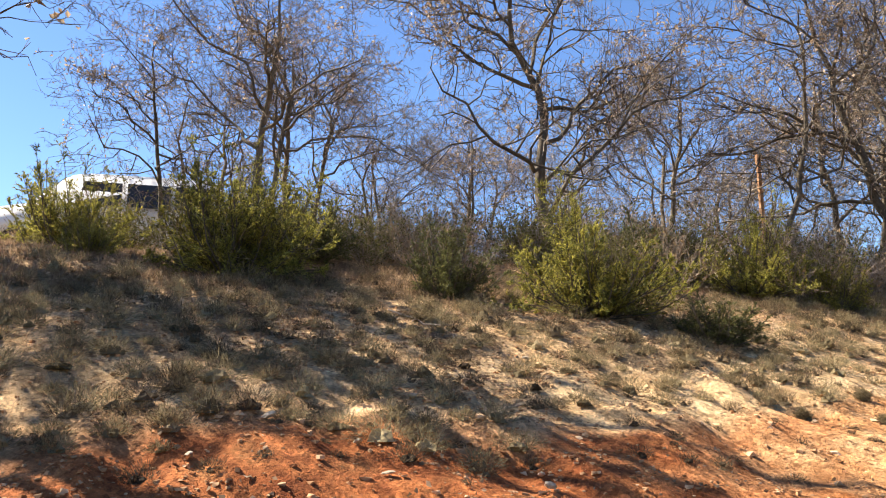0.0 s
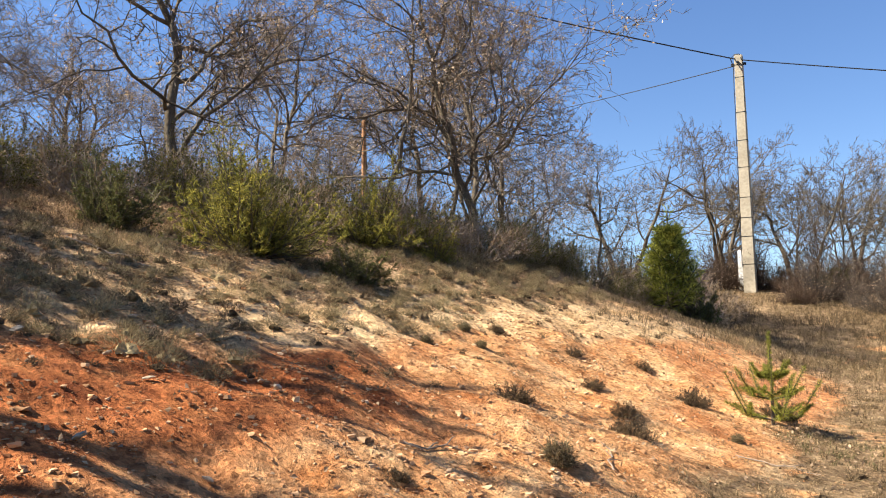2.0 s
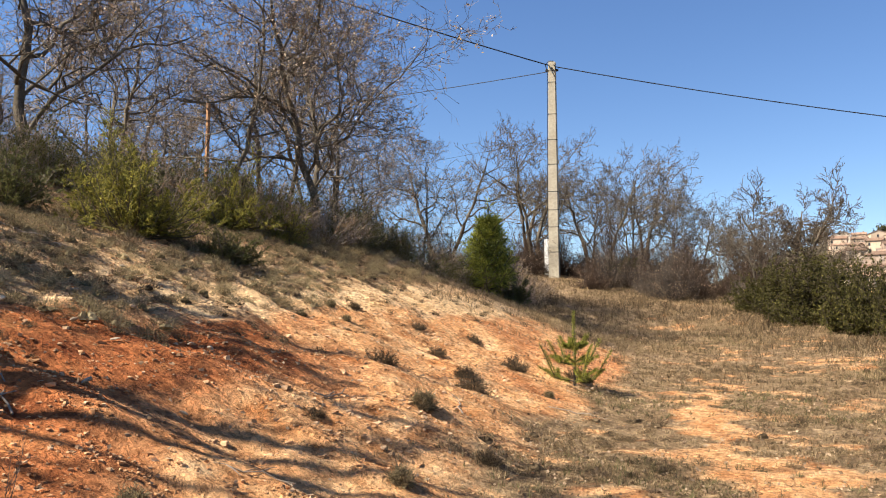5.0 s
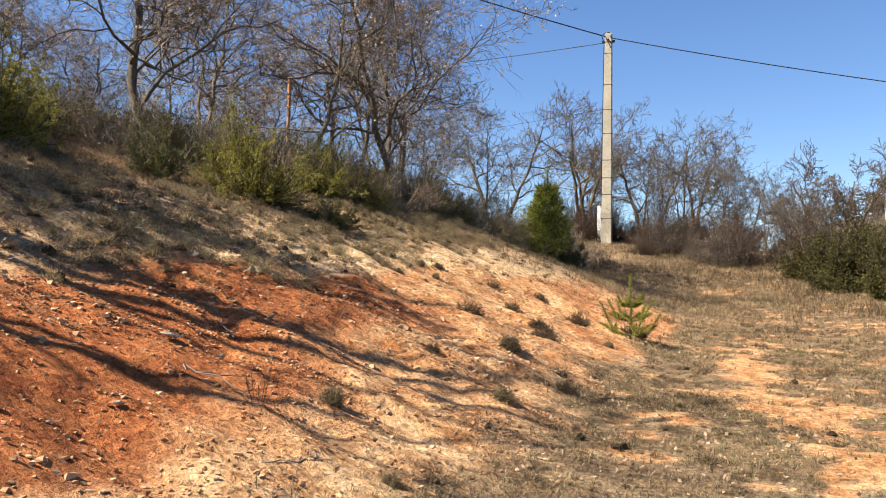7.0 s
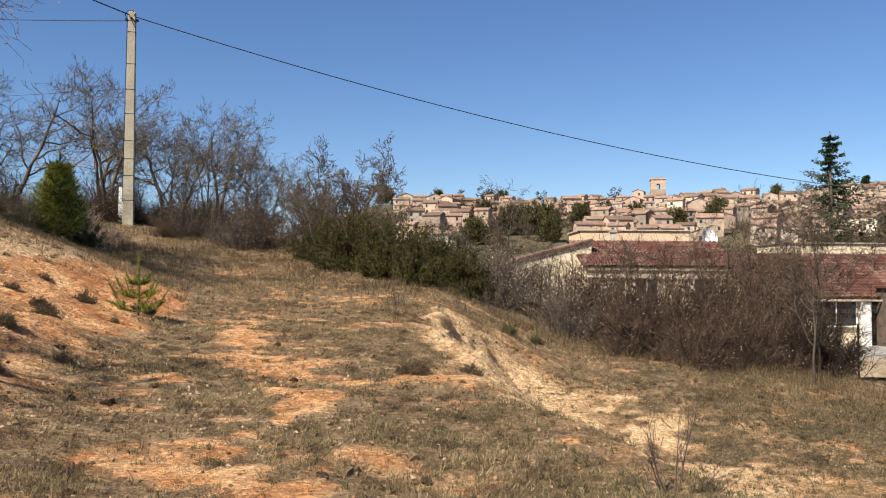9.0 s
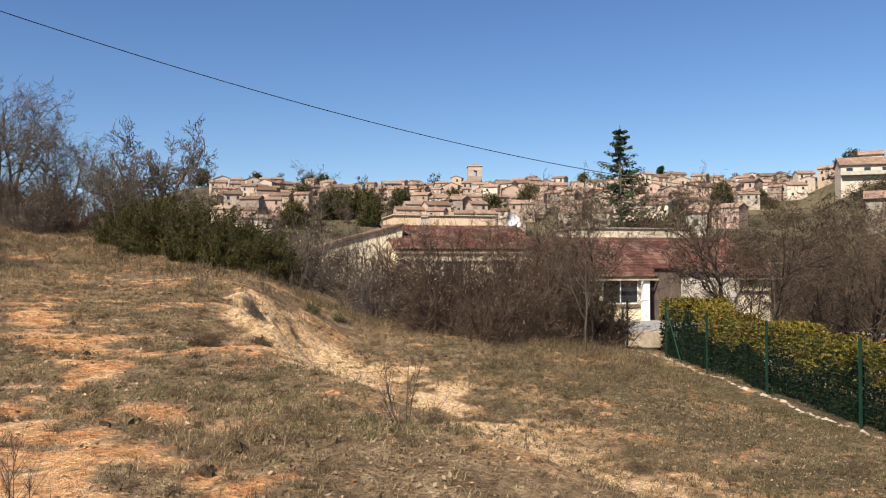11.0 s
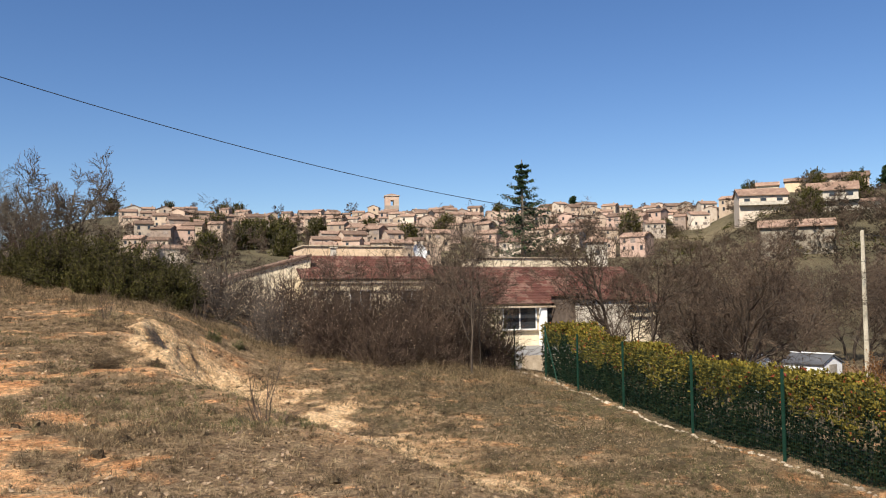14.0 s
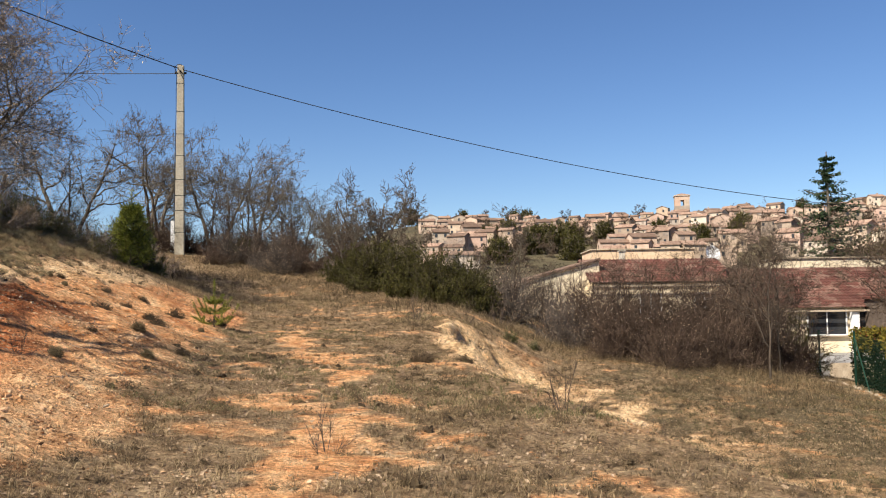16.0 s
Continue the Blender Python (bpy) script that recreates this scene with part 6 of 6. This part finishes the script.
x, y, rng = scatter(56000, (-6.0, 9.5, 3.2, 24), 102, lambda x, y: near_terrace(x, y) * step(-0.25, 0.35, rough(x, y, 1.4, 3, 63)) * (0.85 + 0.15 * (1 - step(10, 20, y))))
stuff("grey_herbs", "grey-brown dry herbs on the terrace", "grass", *blades(x, y, 9, 0.045 + 0.05 * rng.random(len(x)), 0.0022, 1.0, rng), GREY_GRASS)
x, y, rng = scatter(46000, (-5.5, 11, 8, 28), 103, lambda x, y: near_terrace(x, y) * step(-0.1, 0.5, rough(x, y, 2.4, 3, 65)) * step(-5.5, -1.5, x))
stuff("olive_grass", "olive winter grass on the lower ground", "grass", *blades(x, y, 7, 0.05 + 0.05 * rng.random(len(x)), 0.0024, 0.9, rng), GREEN_GRASS)
x, y, rng = scatter(26000, (-12, 11.5, 18, 36), 104, lambda x, y: 0.25 + 0.75 * step(-0.2, 0.3, rough(x, y, 2.0, 3, 67)))
stuff("tall_dry_grass", "long dry grass before the thicket", "grass", *blades(x, y, 9, 0.08 + 0.1 * rng.random(len(x)), 0.003, 0.8, rng), GREY_GRASS)
x, y, rng = scatter(8000, (-11, 2, 22.5, 37), 115, lambda x, y: (0.15 + 0.85 * step(-0.2, 0.3, rough(x, y, 1.7, 3, 75))) * step(0, 4, y - 23 - 0.5 * np.clip(-3 - x, -4, 4)))
stuff("tall_weeds", "tall brown weeds at the terrace's end", "weeds", *blades(x, y, 8, 0.1 + 0.28 * rng.random(len(x)) ** 1.5, 0.004, 0.7, rng), THYME)
x, y, rng = scatter(15000, (-12, 11.5, 20, 36), 105, lambda x, y: step(-0.1, 0.4, rough(x, y, 2.6, 3, 69)))
stuff("straw_grass", "straw-coloured grass at the terrace's end", "grass", *blades(x, y, 9, 0.07 + 0.09 * rng.random(len(x)), 0.003, 0.8, rng), DRY_GRASS)
x, y, rng = scatter(60000, (-13, -5.5, 4.5, 22), 106, lambda x, y: (0.12 * step(3.0, 4.6, bank(x, y)) + 0.8 * step(5.0, 6.2, bank(x, y))) * (0.4 + 0.6 * step(-0.3, 0.3, rough(x, y, 1.1, 3, 71))))
stuff("slope_grass", "reddish dry grass on the upper slope", "grass", *blades(x, y, 8, 0.05 + 0.07 * rng.random(len(x)), 0.0019, 0.9, rng), SLOPE_GRASS)
x, y, rng = scatter(16000, (-13, -5.5, 4.5, 22), 107, lambda x, y: step(4.0, 5.5, bank(x, y)) * step(-0.1, 0.3, rough(x, y, 0.9, 3, 72)))
stuff("slope_herbs", "grey herbs on the upper slope", "grass", *blades(x, y, 7, 0.06 + 0.08 * rng.random(len(x)), 0.0019, 0.8, rng), GREY_GRASS)
x, y, rng = scatter(20000, (-24, -12, 4.5, 36), 108, lambda x, y: 0.8 + 0 * x)
stuff("crest_grass", "dry grass under the oaks", "grass", *blades(x, y, 6, 0.16 + 0.14 * rng.random(len(x)), 0.007, 0.8, rng), GREY_GRASS)

# fallen oak leaves
x, y, rng = scatter(120000, (-13, 9, 3.5, 24), 109, lambda x, y: 0.12 + 0.5 * grassy(x, y) * step(-0.4, 0.5, rough(x, y, 1.6, 3, 73)) + 0.4 * step(4.5, 6, bank(x, y)))
p = np.stack([x, y, height(x, y) + 0.012], -1)
stuff("leaf_litter", "pale fallen oak leaves on the ground", "litter", *cards(p, np.stack([np.cos(7 * x), np.sin(9 * y), 0 * x + 0.1], -1), 0.034, rng, 1.5, 0.35), LITTER)


def cushions(x, y, wide, per, rng):
    """Low domed herb cushions: a lumpy body, and short stiff twigs all over it."""
    n = len(x)
    base = np.stack([x, y, height(x, y) - 0.012], -1)
    size = (wide / 2) * np.clip(1 + 0.2 * rng.normal(0, 1, n), 0.6, 1.35)
    tall = rng.uniform(0.6, 1.0, n)
    # the body: rings of a dome, pushed in and out
    rings, around = 4, 10
    el, az = np.meshgrid(np.linspace(0, 1.45, rings), np.arange(around) * 2 * np.pi / around, indexing="ij")
    dome = np.stack([np.cos(az) * np.cos(el), np.sin(az) * np.cos(el), np.sin(el)], -1).reshape(-1, 3)
    k = size[:, None] * rng.uniform(0.2, 0.5, (n, rings * around))
    v0 = base[:, None] + dome[None] * k[..., None] * np.stack([0 * tall + 1, 0 * tall + 1, tall], -1)[:, None]
    q0 = np.array([(r_ * around + c_, r_ * around + (c_ + 1) % around, (r_ + 1) * around + (c_ + 1) % around, (r_ + 1) * around + c_) for r_ in range(rings - 1) for c_ in range(around)])
    f0 = (rings * around * np.arange(n)[:, None, None] + q0[None]).reshape(-1, 4)
    # the twigs
    az, el = rng.uniform(0, 2 * np.pi, (n, per)), np.arcsin(rng.uniform(0.0, 1.0, (n, per)))
    d = np.stack([np.cos(az) * np.cos(el), np.sin(az) * np.cos(el), 0.05 + tall[:, None] * np.sin(el)], -1)
    k = size[:, None, None]
    p = base[:, None] + d * k * rng.uniform(0.42, 0.9, (n, per, 1))
    q = p + unit(unit(d) + rng.normal(0, 0.55, d.shape) + [0, 0, 0.35]) * k * rng.uniform(0.12, 0.34, (n, per, 1))
    w = unit(np.cross(q - p, rng.normal(0, 1, d.shape))) * 0.0014
    v = np.stack([p - w, p + w, q + w * 0.5, q - w * 0.5], 2).reshape(-1, 3)
    return join((v0.reshape(-1, 3), f0), (v, np.arange(4 * n * per).reshape(-1, 4)))


def slope_keep(x, y):
    d = bank(x, y)
    shade = 1 - step(12.5, 15.5, y)
    band = step(2.5 + 0.6 * (1 - shade), 3.0 + 0.8 * (1 - shade), d + 0.35 * rough(x, y, 1.2, 2, 81)) * (1 - step(5.8, 7.2, d))
    return band * (0.65 + 0.35 * step(-0.2, 0.3, rough(x, y, 0.8, 2, 83)))


def spread_out(area, cell, seed, keep):
    """Spots on a loosened grid, so that none stands on another."""
    rng = np.random.default_rng(seed)
    x, y = np.meshgrid(np.arange(area[0], area[1], cell), np.arange(area[2], area[3], cell))
    x, y = x.ravel() + rng.uniform(-0.38, 0.38, x.size) * cell, y.ravel() + rng.uniform(-0.38, 0.38, y.size) * cell
    k = rng.random(len(x)) < keep(x, y)
    return x[k], y[k], rng


x, y, rng = spread_out((-11, -5, 5.5, 21), 0.25, 110, lambda x, y: 0.9 * slope_keep(x, y))
stuff("herb_cushions", "grey-brown cushions of thyme on the slope", "herbs", *cushions(x, y, 0.17 + 0.18 * rng.random(len(x)), 420, rng), GREY_HERB)
x, y, rng = spread_out((-11, -5, 5.5, 20), 0.32, 111, lambda x, y: 0.8 * slope_keep(x, y))
stuff("dark_cushions", "dark woody cushions of thyme on the slope", "herbs", *cushions(x, y, 0.14 + 0.17 * rng.random(len(x)), 320, rng), THYME)
x, y, rng = scatter(900, (-9, -5, 9, 20), 113, lambda x, y: step(1.9, 2.5, bank(x, y)) * (1 - step(4.4, 5.2, bank(x, y))) * (0.3 + 0.5 * step(-0.1, 0.3, rough(x, y, 0.7, 2, 84))))
stuff("small_cushions", "small grey thyme cushions on pale earth", "herbs", *cushions(x, y, 0.07 + 0.12 * rng.random(len(x)) ** 2, 200, rng), THYME)
x, y, rng = scatter(9000, (0.5, 9.8, 19.5, 25), 116, lambda x, y: step(0, 2.5, y - 24.0 + 0.45 * x) * (0.3 + 0.7 * step(-0.2, 0.3, rough(x, y, 0.9, 3, 78))))
stuff("thicket_grass", "long grey-brown grass along the thicket", "grass", *blades(x, y, 8, 0.12 + 0.26 * rng.random(len(x)) ** 1.5, 0.0032, 0.7, rng), GREY_GRASS)
x, y, rng = scatter(14000, (3, 9.6, 5, 24), 114, lambda x, y: (0.25 + 0.75 * step(-0.3, 0.3, rough(x, y, 1.3, 3, 66))) * step(0, 3, x - brow(y) - 2.5))
stuff("fence_grass", "olive-grey grass along the fence", "grass", *blades(x, y, 7, 0.05 + 0.07 * rng.random(len(x)), 0.0035, 0.9, rng), FENCE_GRASS)
x, y, rng = scatter(5200, (-4, 8, 4, 22), 112, lambda x, y: near_terrace(x, y) * (0.3 + 0.7 * step(-0.2, 0.4, rough(x, y, 1.2, 3, 77))))
stuff("terrace_cushions", "small grey herb cushions on the terrace", "herbs", *cushions(x, y, 0.08 + 0.2 * rng.random(len(x)) ** 1.5, 200, rng), THYME)


# the tufts that stand alone on the bare bank
def tuft(seed, wide, tall, look_, label):
    t = shrub("herb_tuft", label, "herb", seed, wide, tall, look_, 60, 12, 6, 0.03, 7, wood=THYME_WOOD, stem_r=0.002, up=0.2, loose=0.9, fill=0.3, twig_len=0.35, group="tufts on the bare bank")
    return t


THYME_WOOD = varied("thyme_wood", (0.05, 0.035, 0.028), (0.14, 0.1, 0.075), 8, 0.9, spec=0.1)
tuft_a = stand(tuft(201, 0.36, 0.16, THYME, "dark round thyme tuft on orange earth"), -5.36, 13.05, sink=0.02)
tuft_b = stand(tuft(202, 0.2, 0.17, GREY_HERB, "brownish upright tuft on orange earth"), -4.48, 12.28, sink=0.02)
for x, y, size, src in ((-5.08, 15.8, 1.2, tuft_a), (-4.7, 13.7, 1.15, tuft_a), (-5.6, 14.75, 0.65, tuft_a), (-5.0, 14.2, 0.75, tuft_a), (-4.1, 8.85, 0.75, tuft_b), (-3.75, 10.6, 0.8, tuft_b), (-4.6, 16.9, 1.2, tuft_a), (-3.7, 11.8, 0.7, tuft_a),
                        (-4.6, 10.9, 0.5, tuft_a), (-6.3, 15.6, 0.6, tuft_a), (-6.0, 16.6, 0.7, tuft_a), (-4.35, 15.0, 0.6, tuft_b), (-3.3, 8.3, 0.55, tuft_b), (-6.35, 14.0, 0.55, tuft_b), (-6.6, 13.5, 0.6, tuft_b), (-6.7, 14.2, 0.6, tuft_b), (-6.9, 15.0, 0.6, tuft_a), (-0.35, 12.7, 1.1, tuft_a), (0.3, 13.0, 0.9, tuft_a)):
    another(src, x, y, (x * 77 + y * 31) % 360, size, 0.02)
dry = shrub("dry_weed", "dead branching weed with thin bare stems", "weed", 203, 0.5, 0.5, DRY_GRASS, 9, 6, 0, wood=THYME_WOOD, stem_r=0.004, up=0.5, sticks_only=True, group="dead weeds")
stand(dry, -0.95, 6.7, 0, 1.0, 0.02)
for x, y, size in ((1.2, 8.55, 1.3), (-0.7, 20.8, 1.5), (0.6, 21.8, 1.4), (2.3, 9.2, 1.0), (5.3, 12.2, 0.5), (-4.2, 8.3, 0.7), (1.6, 24.4, 2.0)):
    another(dry, x, y, x * 50, size, 0.02)

# dead branches on the bank
def dead_branch(seed, length):
    t = thing("dead_branch", "thin dead branch lying on the clay bank", "branch", "dead branches")
    q = np.random.default_rng(seed)
    line = [(length * (k / 6 - 0.5), 0.03 * q.normal(), 0.012 + 0.03 * q.random() * (k > 2), 0.009 - 0.001 * k) for k in range(7)]
    lines = [line]
    for k in (2, 3, 4, 5):
        a = line[k]
        s = q.choice((-1, 1)) * q.uniform(0.08, 0.2) * length
        lines.append([a, (a[0] + 0.08 * length, a[1] + s * 0.6, a[2] + 0.015, 0.004), (a[0] + 0.14 * length, a[1] + s, a[2] + 0.01, 0.002)])
    part("stem", mesh_of("stem", *tubes(lines, 5), TWIG, True), None, t)
    return t


branch = dead_branch(5, 0.8)
for k, (x, y, turn, size) in enumerate(((-4.9, 11.5, 65, 1.0), (-4.6, 8.2, 20, 0.9), (-4.45, 12.9, 120, 0.7), (-5.3, 9.1, 150, 0.8), (-3.6, 7.9, 75, 0.6), (-4.2, 9.7, 40, 0.7), (-3.9, 14.6, 10, 0.8), (-8.0, 11.2, 20, 1.1))):
    b = branch if k == 0 else copy_thing(branch, Matrix.Identity(4))
    e = 0.3
    nx, ny = -(float(height(x + e, y, False)) - float(height(x - e, y, False))) / (2 * e), -(float(height(x, y + e, False)) - float(height(x, y - e, False))) / (2 * e)
    tilt = Vector((0, 0, 1)).rotation_difference(Vector((nx, ny, 1)).normalized()).to_matrix().to_4x4()
    b.matrix_basis = Matrix.Translation((x, y, at_ground(x, y))) @ tilt @ Matrix.Rotation(radians(turn), 4, "Z") @ Matrix.Scale(size, 4)

# stones
STONES = "loose stones on the bank"
r = random.Random(9)
BIG = ((-5.65, 10.15, 0.1), (-5.5, 10.88, 0.17), (-5.22, 9.55, 0.12), (-5.8, 11.0, 0.13), (-6.0, 10.1, 0.12), (-2.98, 7.4, 0.11), (-7.3, 11.7, 0.13), (-5.0, 8.35, 0.2), (-4.8, 8.6, 0.13), (-5.6, 9.0, 0.16), (-5.9, 9.3, 0.1), (-6.2, 9.7, 0.14), (-4.3, 7.4, 0.12), (-4.9, 10.0, 0.1), (-6.6, 10.6, 0.12))
for x, y, s in BIG:
    ob = new("stone", r.choice(pebble_forms[:3]))
    ob.matrix_basis = Matrix.Translation((x, y, at_ground(x, y) + 0.2 * s)) @ Euler((r.uniform(-0.4, 0.4), r.uniform(-0.4, 0.4), r.uniform(0, 6))).to_matrix().to_4x4() @ Matrix.Diagonal((s * 0.75, s * 0.5, s * 0.34, 1))
    tagged(ob, "pale angular limestone lying on red earth", "stone", STONES)


def gravel(count, area, seed, keep, small, large):
    x, y, rng = scatter(count, area, seed, keep)
    n = len(x)
    cube = np.array([(a, b, c) for a in (-1, 1) for b in (-1, 1) for c in (-1, 1)], float)
    quads = np.array([(0, 1, 3, 2), (4, 6, 7, 5), (0, 4, 5, 1), (2, 3, 7, 6), (0, 2, 6, 4), (1, 5, 7, 3)])
    s = small + (large - small) * rng.random(n) ** 3
    a = rng.uniform(0, 6.28, n)
    v = cube[None] * rng.uniform(0.15, 1.0, (n, 8, 3)) * [0.6, 0.5, 0.32] * s[:, None, None]
    c, q = np.cos(a)[:, None], np.sin(a)[:, None]
    v = np.stack([v[..., 0] * c - v[..., 1] * q, v[..., 0] * q + v[..., 1] * c, v[..., 2]], -1)
    v = v + np.stack([x, y, height(x, y) + s * 0.05], -1)[:, None]
    return v.reshape(-1, 3), (8 * np.arange(n)[:, None, None] + quads[None]).reshape(-1, 4)


GRAVEL = leafy("gravel_stone", (0.28, 0.12, 0.05), (0.55, 0.34, 0.18), 0.25, 0.0, 0.95)
stuff("gravel", "pale broken stones scattered over the clay bank", "gravel", *gravel(80000, (-9, -2.6, 4.5, 18), 120, lambda x, y: step(-0.4, 0.4, bank(x, y)) * (1 - step(4.5, 6, bank(x, y))) * (0.25 + 0.75 * step(0.0, 0.5, rough(x, y, 0.9, 3, 85))) * (1.0 - 0.45 * step(10, 13, y)), 0.006, 0.034), GRAVEL)
stuff("broken_stones", "pale broken limestone scattered over the red bank", "stones", *gravel(11000, (-9, -2.8, 5, 16), 123, lambda x, y: step(0.2, 0.9, bank(x, y)) * (1 - step(4.5, 5.6, bank(x, y))) * (0.2 + 0.8 * step(0.0, 0.5, rough(x, y, 1.1, 3, 86))) * (1 - 0.6 * step(11, 14, y)), 0.016, 0.06), leafy("pale_rubble", (0.36, 0.19, 0.09), (0.62, 0.42, 0.25), 0.2, 0.0, 0.95))
stuff("terrace_gravel", "small pale stones among the dry grass", "gravel", *gravel(9000, (-3.5, 6, 3.5, 18), 121, lambda x, y: 0.3 + 0.5 * step(0, 0.5, rough(x, y, 1.1, 3, 87)), 0.008, 0.032), GRAVEL)

stuff("scar_clods", "pale clods and rubble in the eroded edge", "rubble", *gravel(3500, (-0.4, 3.2, 14.5, 21), 122, lambda x, y: step(-0.3, 0.2, x - brow(y)) * (1 - step(1.4, 2.6, x - brow(y))) * (0.2 + 0.8 * step(0.0, 0.5, rough(x, y, 0.6, 3, 89))), 0.012, 0.075), leafy("pale_clods", (0.34, 0.21, 0.1), (0.6, 0.42, 0.23), 0.2, 0.0, 0.95))
